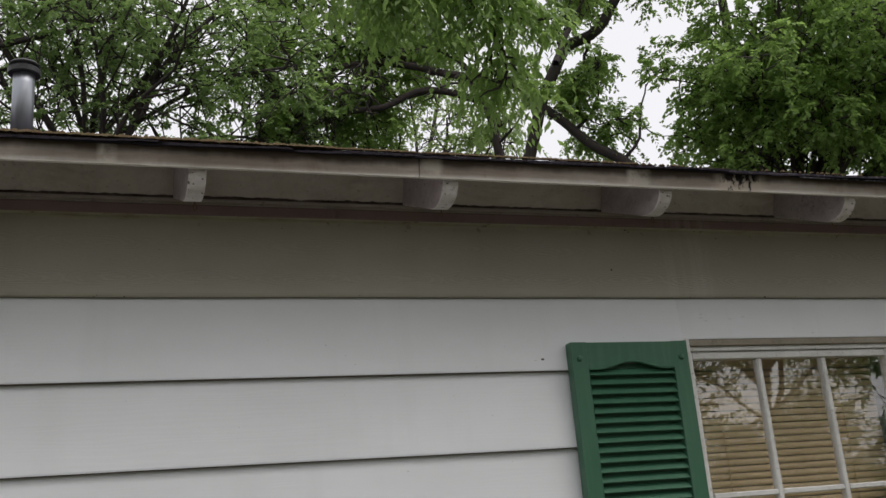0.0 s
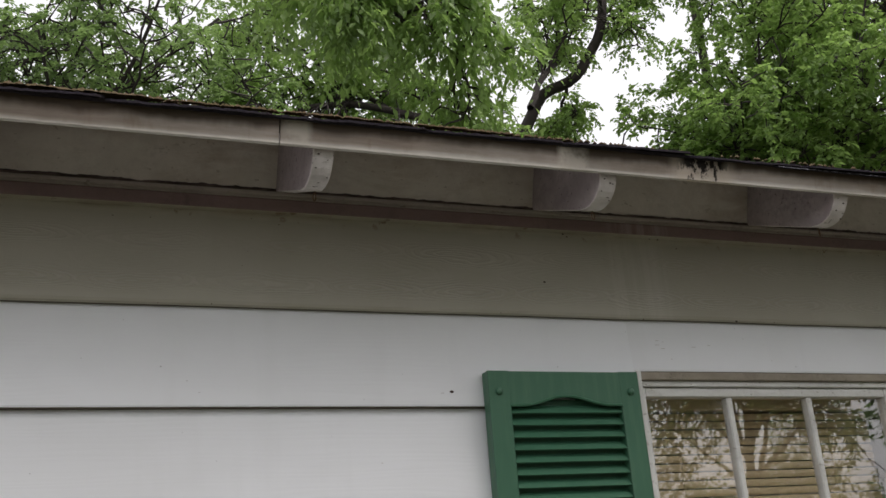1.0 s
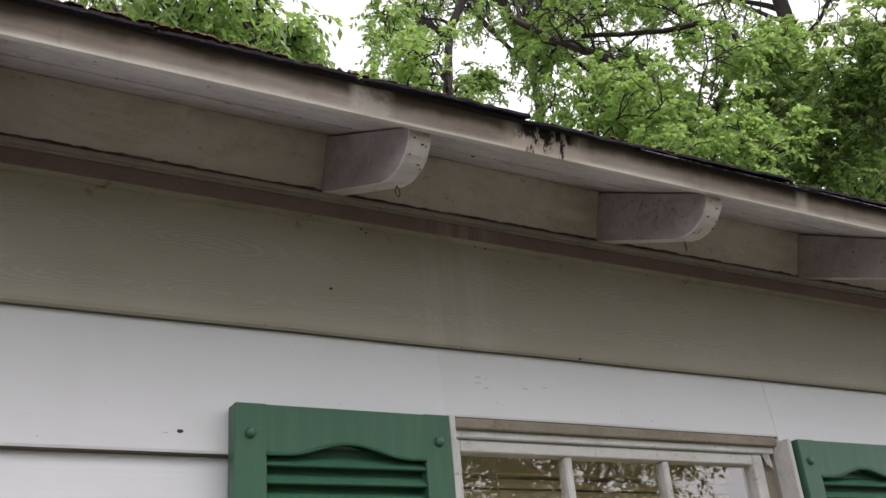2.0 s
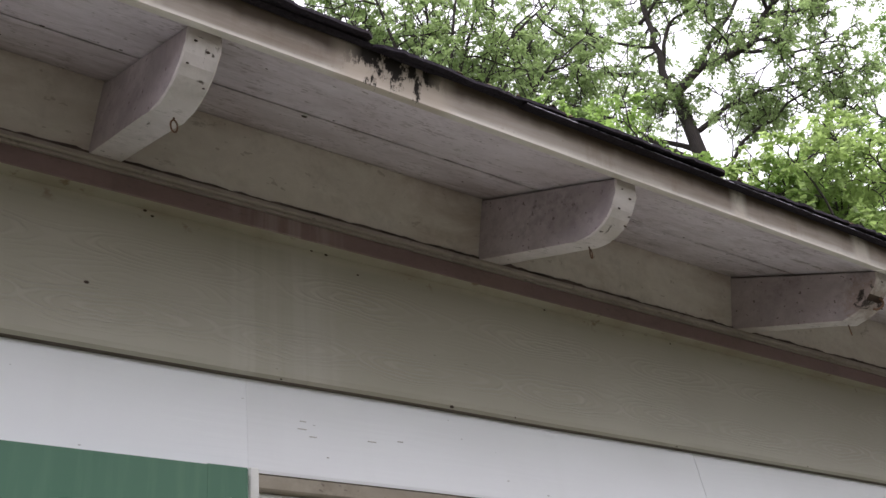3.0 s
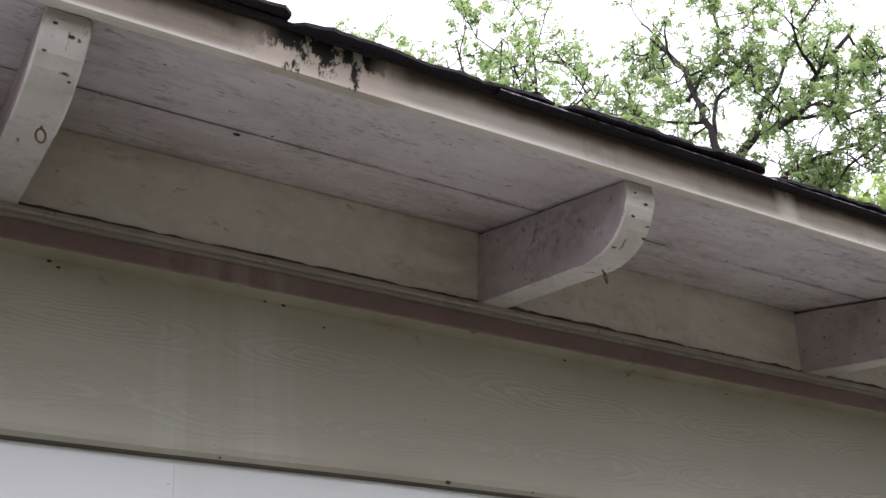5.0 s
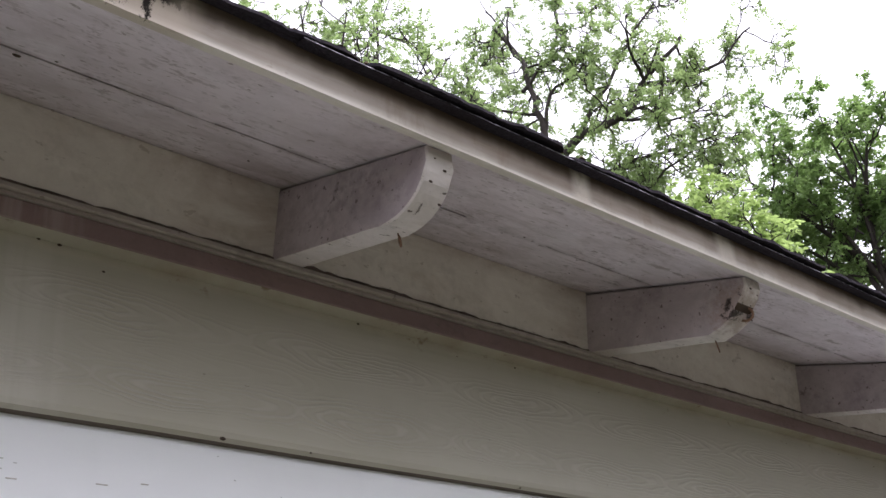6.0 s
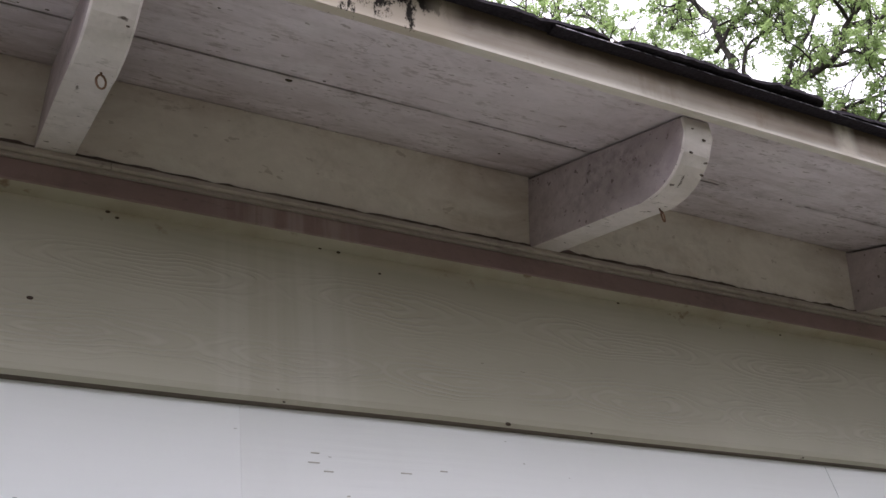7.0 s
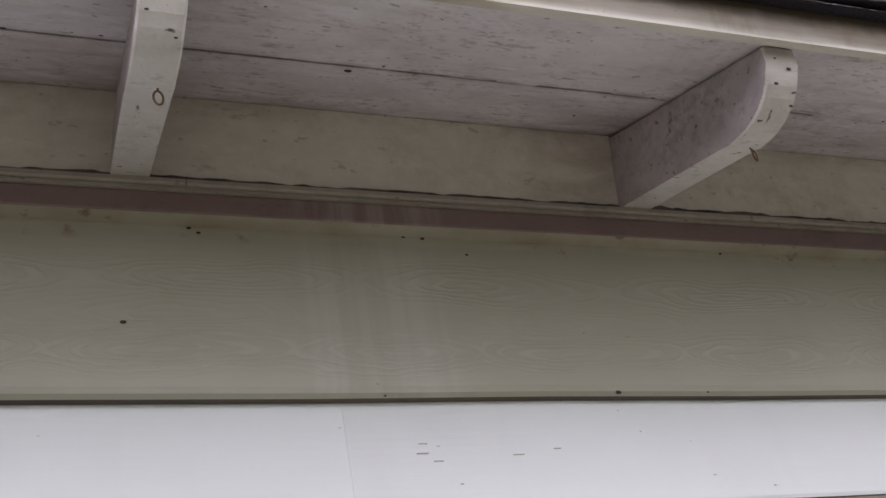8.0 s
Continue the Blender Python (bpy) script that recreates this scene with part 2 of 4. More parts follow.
c = n.mix(n.calc("MULTIPLY", n.near(-0.345, 0.06, 0.03), 0.7), c, (0.50, 0.43, 0.36))
c = n.mix(n.calc("MULTIPLY", mould, 0.97), c, (0.010, 0.008, 0.008))
FASCIA = n.done(c, 0.85, h, 0.35, 0.0012, gloss=0.12)

# lower edge of the hardboard, coloured dark as painted shade under each lap
n = Nodes("lap_shade_edge")
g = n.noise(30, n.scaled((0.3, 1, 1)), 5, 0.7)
LAP_SHADE = n.done(n.mix(g, (0.07, 0.055, 0.045), (0.20, 0.165, 0.14)), 0.85, g, 0.4, 0.001, gloss=0.2)

n = Nodes("rotten_wood")
g = n.noise(40, n.scaled((1, 0.3, 1)), 6, 0.7)
ROTTEN = n.done(n.mix(g, (0.03, 0.022, 0.018), (0.13, 0.085, 0.06)), 0.9, g, 0.9, 0.004)



def rot_paint(name, base, worn):
    """Old paint with a ragged patch of rot and lost paint at the tail's tip."""
    n, c, h, bump = old_paint(name, base, worn, (0.10, 0.07, 0.06), 0.65, 0.8, (1.0, 0.4, 0.4), 0.6)
    dy, dz = n.calc("ADD", n.axis(1), 0.255), n.calc("SUBTRACT", n.axis(2), 2.536)
    d = n.calc("SQRT", n.calc("ADD", n.calc("MULTIPLY", dy, dy), n.calc("MULTIPLY", dz, dz)))
    ragged = n.calc("ADD", d, n.band(n.noise(70, None, 6, 0.75), 0.25, 0.75, -0.028, 0.028))
    c = n.mix(n.band(ragged, 0.044, 0.022, 0.0, 0.6), c, (0.30, 0.22, 0.18))
    hole = n.band(ragged, 0.011, 0.002, 0.0, 0.85)
    c = n.mix(hole, c, (0.022, 0.017, 0.014))
    return n.done(c, 0.85, n.calc("SUBTRACT", h, n.calc("MULTIPLY", hole, 2.0)), 0.8, 0.004, gloss=0.2)


# side tone again darker than the end tone, as painted shade
ROT_SIDE_SHADE = rot_paint("rotting_side_shade_paint", (0.54, 0.475, 0.49), (0.36, 0.30, 0.30))
ROT_END = rot_paint("rotting_end_paint", (0.72, 0.67, 0.635), (0.52, 0.46, 0.43))

n = Nodes("asphalt_shingle")
g1, g2 = n.noise(260, None, 2), n.noise(5, None, 4)
c = n.mix(g1, (0.014, 0.012, 0.018), (0.062, 0.054, 0.066))
c = n.mix(n.band(g2, 0.5, 0.7, 0.0, 0.4), c, (0.035, 0.022, 0.018))
SHINGLE = n.done(c, 0.95, g1, 0.6, 0.002, gloss=0.1)

n = Nodes("roof_moss")
g1, g2 = n.noise(45, None, 4), n.noise(6, None, 3)
MOSS = n.done(n.mix(g2, n.mix(g1, (0.055, 0.026, 0.012), (0.11, 0.055, 0.024)), (0.075, 0.062, 0.02)), 0.95, g1, 1.0, 0.006)

n = Nodes("green_shutter_paint")
g1, g2 = n.noise(3, n.scaled((1, 1, 0.5)), 4), n.noise(70, n.scaled((1, 1, 0.08)), 4)
c = n.mix(n.band(g1, 0.3, 0.7), (0.025, 0.108, 0.060), (0.050, 0.138, 0.082))
c = n.mix(n.band(g2, 0.5, 0.75, 0.0, 0.25), c, (0.10, 0.20, 0.12))
GREEN = n.done(c, 0.45, g2, 0.15, 0.001)

WINDOW_PAINT = close_paint(old_paint("window_paint", (0.72, 0.72, 0.70), (0.55, 0.53, 0.49), (0.20, 0.16, 0.13), 0.4, 0.45, (0.5, 1, 0.5)), 0.5)
HEAD_PAINT = close_paint(old_paint("window_head_paint", (0.36, 0.32, 0.26), (0.24, 0.20, 0.155), (0.08, 0.06, 0.045), 0.6, 0.5, (0.1, 1, 1)), 0.6)

n = Nodes("window_glass")
facing = n.t.nodes.new("ShaderNodeLayerWeight").outputs["Facing"]
shine_part = n.calc("ADD", n.calc("MULTIPLY", n.calc("POWER", facing, 4.0), 0.9), 0.13)
clear, shine, both = (n.t.nodes.new(k) for k in ("ShaderNodeBsdfTransparent", "ShaderNodeBsdfGlossy", "ShaderNodeMixShader"))
shine.inputs["Roughness"].default_value = 0.01
bump = n.t.nodes.new("ShaderNodeBump")
bump.inputs["Strength"].default_value, bump.inputs["Distance"].default_value = 0.05, 0.01
n.put(bump.inputs["Height"], n.noise(5, None, 1))
n.put(shine.inputs["Normal"], bump.outputs[0])
n.put(both.inputs[0], shine_part)
n.put(both.inputs[1], clear.outputs[0])
n.put(both.inputs[2], shine.outputs[0])
n.put(n.out.inputs[0], both.outputs[0])
GLASS = n.m

n = Nodes("tan_blind")
g = n.noise(8, n.scaled((0.3, 1, 1)), 3)
BLIND = n.done(n.mix(g, (0.60, 0.465, 0.27), (0.70, 0.56, 0.35)), 0.5)

# drip edge half hidden by tar and grit
n = Nodes("tarred_drip_edge")
g = n.band(n.noise(170, n.scaled((0.5, 1, 1)), 4, 0.7), 0.46, 0.60)
DRIP = n.done(n.mix(g, (0.02, 0.018, 0.02), (0.30, 0.29, 0.34)), 0.6, g, 0.3, 0.001, n.calc("MULTIPLY", g, 0.5), 0.2)

n = Nodes("galvanised_steel")
g = n.noise(22, n.scaled((1, 1, 0.15)), 4)
STEEL = n.done(n.mix(g, (0.20, 0.215, 0.24), (0.50, 0.52, 0.56)), n.band(g, 0.3, 0.7, 0.3, 0.5), g, 0.1, 0.001, 0.9)
n = Nodes("dark_cap_steel")
g = n.noise(18, None, 4)
CAP = n.done(n.mix(g, (0.03, 0.03, 0.032), (0.10, 0.10, 0.10)), 0.5, g, 0.2, 0.001, 0.7)
n = Nodes("rusty_steel")
g = n.noise(120, None, 4)
RUST = n.done(n.mix(g, (0.08, 0.045, 0.03), (0.27, 0.15, 0.09)), 0.8, g, 0.6, 0.001, 0.3)
# dark brown for the strip that draws the shadow above the lip
n = Nodes("crevice_shade")
g = n.noise(55, n.scaled((0.25, 1, 1)), 5, 0.75)
CREVICE_SHADE = n.done(n.mix(n.band(g, 0.35, 0.65), (0.035, 0.026, 0.027), (0.20, 0.155, 0.145)), 0.95, g, 0.8, 0.003, gloss=0.1)
n = Nodes("nail_rust")
NAIL = n.done(n.mix(n.noise(90), (0.02, 0.015, 0.012), (0.08, 0.045, 0.03)), 0.8)

n = Nodes("scratch_wood")
SCRATCH = n.done(n.mix(n.noise(150), (0.40, 0.37, 0.35), (0.58, 0.55, 0.52)), 0.8)

n = Nodes("bark")
g1, g2 = n.noise(9, n.scaled((1, 1, 0.3)), 6, 0.7), n.noise(40, n.scaled((1, 1, 0.35)), 4)
BARK = n.done(n.mix(g1, (0.018, 0.014, 0.014), (0.070, 0.056, 0.052)), 0.9, n.calc("ADD", g1, g2), 0.8, 0.02)


def leaf_material(name, dark, light, through_colour):
    n = Nodes(name)
    rnd = n.t.nodes.new("ShaderNodeNewGeometry").outputs["Random Per Island"]
    patch = n.noise(0.9, None, 3)
    c = n.mix(rnd, dark, light)
    c = n.mix(n.band(patch, 0.4, 0.65, 0.0, 0.5), c, light)
    n.put(n.bsdf.inputs["Base Color"], c)
    n.bsdf.inputs["Roughness"].default_value = 0.45
    n.bsdf.inputs["Specular IOR Level"].default_value = 0.5
    lit = n.t.nodes.new("ShaderNodeBsdfTranslucent")
    n.put(lit.inputs[0], n.mix(rnd, through_colour, tuple(1.5 * v for v in through_colour)))
    both = n.t.nodes.new("ShaderNodeMixShader")
    both.inputs[0].default_value = 0.45
    n.put(both.inputs[1], n.bsdf.outputs[0])
    n.put(both.inputs[2], lit.outputs[0])
    n.put(n.out.inputs[0], both.outputs[0])
    return n.m


LEAF = leaf_material("leaf_green", (0.070, 0.124, 0.032), (0.165, 0.250, 0.072), (0.315, 0.475, 0.125))
LEAF_PALE = leaf_material("leaf_pale_green", (0.092, 0.132, 0.060), (0.185, 0.248, 0.106), (0.35, 0.475, 0.19))
LEAF_DARK = leaf_material("leaf_dark_green", (0.056, 0.096, 0.038), (0.130, 0.188, 0.074), (0.25, 0.38, 0.12))
LEAF_FRESH = leaf_material("leaf_fresh_green", (0.10, 0.150, 0.050), (0.185, 0.25, 0.09), (0.40, 0.54, 0.18))

n = Nodes("lawn")
g1, g2, g3 = n.noise(0.25, None, 4), n.noise(6, None, 4), n.noise(90, None, 3)
c = n.mix(g1, (0.042, 0.050, 0.026), (0.085, 0.082, 0.052))
c = n.mix(n.band(g2, 0.45, 0.7, 0.0, 0.6), c, (0.08, 0.066, 0.042))
LAWN = n.done(c, 0.95, g3, 0.8, 0.02)
n = Nodes("inner_wall")
INNER = n.done(n.mix(n.noise(2), (0.35, 0.32, 0.27), (0.42, 0.38, 0.33)), 0.8)


# ---- small mesh tools ----
def mesh_of(name, verts, faces, material, smooth=False):
    me = bpy.data.meshes.new(name)
    me.from_pydata(verts, [], faces)
    me.materials.append(material)
    if smooth:
        me.polygons.foreach_set("use_smooth", [True] * len(me.polygons))
    me.update()
    return me


def part(name, bm, material, parent=None, label="", smooth=False):
    """Links a bmesh as one mesh object, under a thing or a part."""
    bmesh.ops.recalc_face_normals(bm, faces=bm.faces)
    me = bpy.data.meshes.new(name)
    bm.to_mesh(me)
    bm.free()
    for m in (material if isinstance(material, (list, tuple)) else [material]):
        me.materials.append(m)
    if smooth:
        me.polygons.foreach_set("use_smooth", [True] * len(me.polygons))
    ob = new(name, me)
    if parent is not None:
        ob.parent = parent
    if label:
        ob["label"] = label
    return ob


def box(bm, x0, x1, y0, y1, z0, z1, bevel=0.0):
    got = bmesh.ops.create_cube(bm, size=1.0, matrix=Matrix.LocRotScale(((x0 + x1) / 2, (y0 + y1) / 2, (z0 + z1) / 2), None, (x1 - x0, y1 - y0, z1 - z0)))
    if bevel:
        edges = list({e for v in got["verts"] for e in v.link_edges})
        bmesh.ops.bevel(bm, geom=edges, offset=bevel, segments=1, affect="EDGES")
    return bm


def prism(bm, profile, x0, x1, shear=None, bevel=0.0):
    """A (y, z) outline drawn out along x; shear(y) shifts it sideways."""
    s = shear or (lambda y: 0.0)
    a = [bm.verts.new((x0 + s(y), y, z)) for y, z in profile]
    b = [bm.verts.new((x1 + s(y), y, z)) for y, z in profile]
    k = len(profile)
    fs = [bm.faces.new(a), bm.faces.new(b[::-1])]
    for i in range(k):
        fs.append(bm.faces.new((a[i], b[i], b[(i + 1) % k], a[(i + 1) % k])))
    if bevel:
        bmesh.ops.bevel(bm, geom=list({e for f in fs[:2] for e in f.edges}), offset=bevel, segments=1, affect="EDGES")
    return bm


def tube(bm, pts, radii, sides=8, caps=True):
    """A round tube through points."""
    rings, last = [], None
    for i, p in enumerate(pts):
        d = (Vector(pts[min(i + 1, len(pts) - 1)]) - Vector(pts[max(i - 1, 0)])).normalized()
        u = d.orthogonal().normalized() if last is None else (last - d * last.dot(d)).normalized()
        last, w = u, d.cross(u)
        r = radii[i] if isinstance(radii, (list, tuple)) else radii
        rings.append([bm.verts.new(Vector(p) + r * (math.cos(2 * math.pi * k / sides) * u + math.sin(2 * math.pi * k / sides) * w)) for k in range(sides)])
    for a, b in zip(rings, rings[1:]):
        for k in range(sides):
            bm.faces.new((a[k], a[(k + 1) % sides], b[(k + 1) % sides], b[k]))
    if caps:
        bm.faces.new(rings[0][::-1])
        bm.faces.new(rings[-1])
    return bm


def base_empty(name, at=(0, 0, 0)):
    e = new(name)
    e.empty_display_size = 0.1
    e.location = at
    return e


# ---- plan: the wall runs along x, its face at y = 0; outside is y < 0 ----
X0, X1 = -6.0, 6.2          # ends of the house
DEPTH = 7.0
LAPS = [2.3455] + [2.1335 - 0.2115 * i for i in range(11)]   # lower edges of the siding courses
WX0, WX1, WZ0, WZ1 = -0.372, 0.432, 0.66, 2.212  # window opening
RAFTERS = [k * 0.61 + {1: -0.012, 2: 0.015}.get(k, 0.0) for k in range(-9, 10)]      # left faces of the rafter tails
RAFTER_W = 0.040


def soffit_z(y):
    return 2.568 + 0.5 * (y + 0.30)


def tail_shear(y):
    """The tails run slightly askew."""
    return -0.07 * min(y, 0.0)


# ---- ground ----
bm = bmesh.new()
bmesh.ops.create_grid(bm, x_segments=60, y_segments=60, size=300)
for v in bm.verts:
    r = v.co.xy.length
    v.co.z = 0.0 if r < 25 else 0.25 * noise.noise(v.co * 0.03)
ground = part("ground", bm, LAWN)
tagged(ground, "mown lawn with worn earth patches round the house", "ground", kind="structure")

# ---- walls ----
wall = base_empty("wall_south")
tagged(wall, "white painted lap-siding house wall with stained top board", "wall", kind="structure")
bm = bmesh.new()
for a in ((X0, WX0, 0.046, 0.14, 0.0, 2.70), (WX1, X1, 0.046, 0.14, 0.0, 2.70), (WX0, WX1, 0.046, 0.14, 0.0, WZ0), (WX0, WX1, 0.046, 0.14, WZ1, 2.70)):
    box(bm, *a)
part("sheathing", bm, INNER, wall)


def siding_board(x0, x1, z0, z1, material, label="", y_top=0.0375, y_low=0.0205, edge=0.6):
    """A lap board: thick lower edge standing out over the course below."""
    back = 0.035
    steps = max(2, int((x1 - x0) / 0.25))
    bm = bmesh.new()
    cols = []
    for i in range(steps + 1):
        x = x0 + (x1 - x0) * i / steps
        w = 0.0016 * noise.noise((x * 0.9, z0 * 3, 0)) + 0.0012 * noise.noise((x * 4.1, z0 * 7, 2))
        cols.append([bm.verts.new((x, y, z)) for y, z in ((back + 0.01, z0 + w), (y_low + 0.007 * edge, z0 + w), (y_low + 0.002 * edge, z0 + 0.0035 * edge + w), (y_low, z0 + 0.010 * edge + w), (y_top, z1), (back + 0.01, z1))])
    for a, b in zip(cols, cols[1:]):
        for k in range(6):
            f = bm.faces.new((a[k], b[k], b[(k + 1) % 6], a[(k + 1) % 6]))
            # underside and narrow bevel carry the painted lap shade
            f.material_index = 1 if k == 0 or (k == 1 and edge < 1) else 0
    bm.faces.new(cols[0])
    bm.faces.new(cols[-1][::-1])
    return part("siding_board", bm, [material, LAP_SHADE], wall, label)


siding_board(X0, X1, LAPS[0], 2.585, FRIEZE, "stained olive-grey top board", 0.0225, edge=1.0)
JOINT = -0.377
top = LAPS[0] + 0.010
siding_board(X0, JOINT - 0.0001, LAPS[1], top, WHITE_SIDING)
siding_board(JOINT + 0.0001, WX1 + 0.004, WZ1 + 0.006, top, WHITE_SIDING, y_low=0.0272)
siding_board(WX1 + 0.005, X1, LAPS[1], top, WHITE_SIDING)
for zl, zt in zip(LAPS[2:], LAPS[1:]):
    zl = max(zl, 0.12)
    if zl > WZ0 - 0.05:
        siding_board(X0, WX0 - 0.004, zl, zt + 0.010, WHITE_SIDING)
        siding_board(WX1 + 0.004, X1, zl, zt + 0.010, WHITE_SIDING)
    else:
        siding_board(X0, X1, zl, min(zt, WZ0 - 0.05) + 0.010, WHITE_SIDING)

# strip under the rafters, with its thin lip
bm = bmesh.new()
prism(bm, [(0.0, 2.5825), (-0.001, 2.580), (0.0, 2.556), (0.0015, 2.5545), (0.040, 2.5545), (0.040, 2.5825)], X0, X1)
bm.normal_update()
for f in bm.faces:
    if abs(f.normal.z) > 0.9 and f.calc_center_median().z < 2.56:
        f.material_index = 1
part("trim_strip", bm, [STRIP, FRIEZE], wall, "weathered brown trim strip")
bm = bmesh.new()
prism(bm, [(-0.003, 2.5880), (-0.0035, 2.5830), (0.04, 2.5830), (0.04, 2.5880)], X0, X1)
part("trim_lip", bm, LIP, wall, "pale worn lip along the strip")
for xa, xb in ((X0, -1.3), (-1.2992, -0.53), (-0.5292, 0.9), (0.9008, X1)):
    bm = bmesh.new()
    prism(bm, [(-0.006, 2.5975), (-0.0075, 2.5960), (-0.0075, 2.5905), (-0.005, 2.589), (0.04, 2.589), (0.04, 2.5975)], xa, xb)
    part("trim_lip", bm, LIP, wall, "pale worn lip along the strip")

# ragged dark strip added to draw the shadow line between lip and blocking
bm = bmesh.new()
cols = []
for i in range(int((X1 - X0) / 0.008)):
    x = X0 + 0.008 * i
    hgt = 0.0050 + 0.0030 * noise.noise((x * 3.3, 0, 3)) + 0.0030 * noise.noise((x * 23, 2, 0)) + 0.0022 * noise.noise((x * 71, 5, 1))
    cols.append([bm.verts.new((x, y, z)) for y, z in ((0.0005, 2.5976), (0.0016 - 0.30 * (hgt - 0.002), 2.6020 + hgt), (0.012, 2.6020 + hgt), (0.012, 2.5976))])
for a, b in zip(cols, cols[1:]):
    for k in range(4):
        bm.faces.new((a[k], b[k], b[(k + 1) % 4], a[(k + 1) % 4]))
part("dirt_line", bm, CREVICE_SHADE, wall, "dark strip standing for the shadow line above the lip")

for a, b in zip(RAFTERS, RAFTERS[1:]):
    bm = bmesh.new()
    prism(bm, [(0.003, 2.6055), (-0.025, soffit_z(-0.025) - 0.001), (0.0, soffit_z(0.0) - 0.001), (0.030, 2.6055)], a + RAFTER_W - 0.004, b + 0.004, tail_shear)
    part("blocking_board", bm, BLOCKING, wall, "beige blocking board between rafters")

for name, a in (("wall_north", (X0, X1, DEPTH - 0.14, DEPTH, 0, 2.75)), ("wall_west", (X0, X0 + 0.14, 0.145, DEPTH - 0.145, 0, 2.75)), ("wall_east", (X1 - 0.14, X1, 0.145, DEPTH - 0.145, 0, 2.75))):
    tagged(part(name, box(bmesh.new(), *a), WHITE_SIDING), "plain white painted house wall", "wall", kind="structure")
tagged(part("floor", box(bmesh.new(), X0 + 0.15, X1 - 0.15, 0.15, DEPTH - 0.15, 0.02, 0.2), INNER), "plain room floor", "floor", kind="structure")
tagged(part("ceiling", box(bmesh.new(), X0 + 0.15, X1 - 0.15, 0.15, DEPTH - 0.15, 2.60, 2.68), INNER), "plain room ceiling", "ceiling", kind="structure")

# ---- roof ----
roof = base_empty("roof")
tagged(roof, "low-pitched asphalt shingle roof with open rafter eaves", "roof", kind="structure")
RIDGE_Y = 3.4


def roof_z(y):
    """Upper face of the roof deck."""
    return 2.606 + 0.42 * (y + 0.33)


bm = bmesh.new()
prism(bm, [(-0.312, roof_z(-0.312)), (0.0, roof_z(0)), (RIDGE_Y, roof_z(RIDGE_Y)), (2 * RIDGE_Y + 0.5, roof_z(0) - 0.1), (2 * RIDGE_Y + 0.5, roof_z(0) - 0.12),
           (RIDGE_Y, roof_z(RIDGE_Y) - 0.02), (0.0, roof_z(0) - 0.014), (-0.312, roof_z(-0.312) - 0.012)], X0 - 0.3, X1 + 0.3)
part("roof_deck", bm, SHINGLE, roof)

for ya, yb, label in ((-0.304, -0.1475, "off-white soffit board with mildew specks"), (-0.1435, 0.05, "off-white soffit board, darker towards the wall")):
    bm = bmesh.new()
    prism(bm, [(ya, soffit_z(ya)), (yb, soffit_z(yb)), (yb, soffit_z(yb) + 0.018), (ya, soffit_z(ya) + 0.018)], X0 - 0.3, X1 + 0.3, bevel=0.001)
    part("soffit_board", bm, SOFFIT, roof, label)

bm = bmesh.new()
seam = random.Random(6)
x = X0
while x < X1:
    w = seam.uniform(0.015, 0.11)
    if seam.random() < 0.72:
        ya, yb, d = -0.1482, seam.uniform(-0.1452, -0.1425), seam.uniform(0.0002, 0.0012)
        prism(bm, [(ya, soffit_z(ya) + d), (yb, soffit_z(yb) + d), (yb, soffit_z(yb) + 0.006), (ya, soffit_z(ya) + 0.006)], x, x + w)
    x += w + seam.uniform(0.0, 0.01)
part("seam_paint", bm, SOFFIT, roof, "old paint bridging the soffit seam")

# fascia boards, slightly wavy, with a joint
for xa, xb in ((X0 - 0.3, -1.268), (-1.2655, X1 + 0.3)):
    bm = bmesh.new()
    steps = int((xb - xa) / 0.12)
    cols = []
    for i in range(steps + 1):
        x = xa + (xb - xa) * i / steps
        w = 0.0022 * noise.noise((x * 0.8, 3, 1)) + 0.0009 * noise.noise((x * 5, 1, 0))
        cols.append([bm.verts.new((x, y + w * 0.6, z + w)) for y, z in ((-0.3055, 2.5605), (-0.3085, 2.5615), (-0.3185, 2.6135), (-0.3005, 2.6135), (-0.3005, 2.5605))])
    for a, b in zip(cols, cols[1:]):
        for k in range(5):
            bm.faces.new((a[k], b[k], b[(k + 1) % 5], a[(k + 1) % 5]))
    bm.faces.new(cols[0])
    bm.faces.new(cols[-1][::-1])
    part("fascia_board", bm, FASCIA, roof, "cream fascia board with water stains, mould and painted shingle shade")


bm = bmesh.new()
cols = []
for i in range(int((X1 + 0.46) / 0.012)):
    x = -0.16 + 0.012 * i
    w = 0.0006 * noise.noise((x * 9, 2, 0)) + 0.0008 * noise.noise((x * 60, 5, 1))
    cols.append([bm.verts.new((x, y, z + w)) for y, z in ((-0.3320, 2.5994), (-0.3338, 2.5996), (-0.3338, 2.6012), (-0.3000, 2.6125), (-0.3000, 2.6110), (-0.3305, 2.6004))])
for a, b in zip(cols, cols[1:]):
    for k in range(6):
        bm.faces.new((a[k], b[k], b[(k + 1) % 6], a[(k + 1) % 6])).material_index = 0 if k == 1 else 1
part("drip_edge", bm, [DRIP, SHINGLE], roof, "thin bare metal drip edge")


bm = bmesh.new()
cols = []
for i in range(int((X1 - X0 + 0.6) / 0.016)):
    x = X0 - 0.3 + 0.016 * i
    w = 0.004 * noise.noise((x * 2.3, 0, 1)) + 0.0025 * noise.noise((x * 14, 1, 4)) + 0.0015 * noise.noise((x * 45, 3, 2))
    cols.append([bm.verts.new((x, y, z)) for y, z in ((-0.3185, 2.6055 + w), (-0.3225, 2.6055 + w), (-0.3255, 2.6095), (-0.3200, 2.6135))])
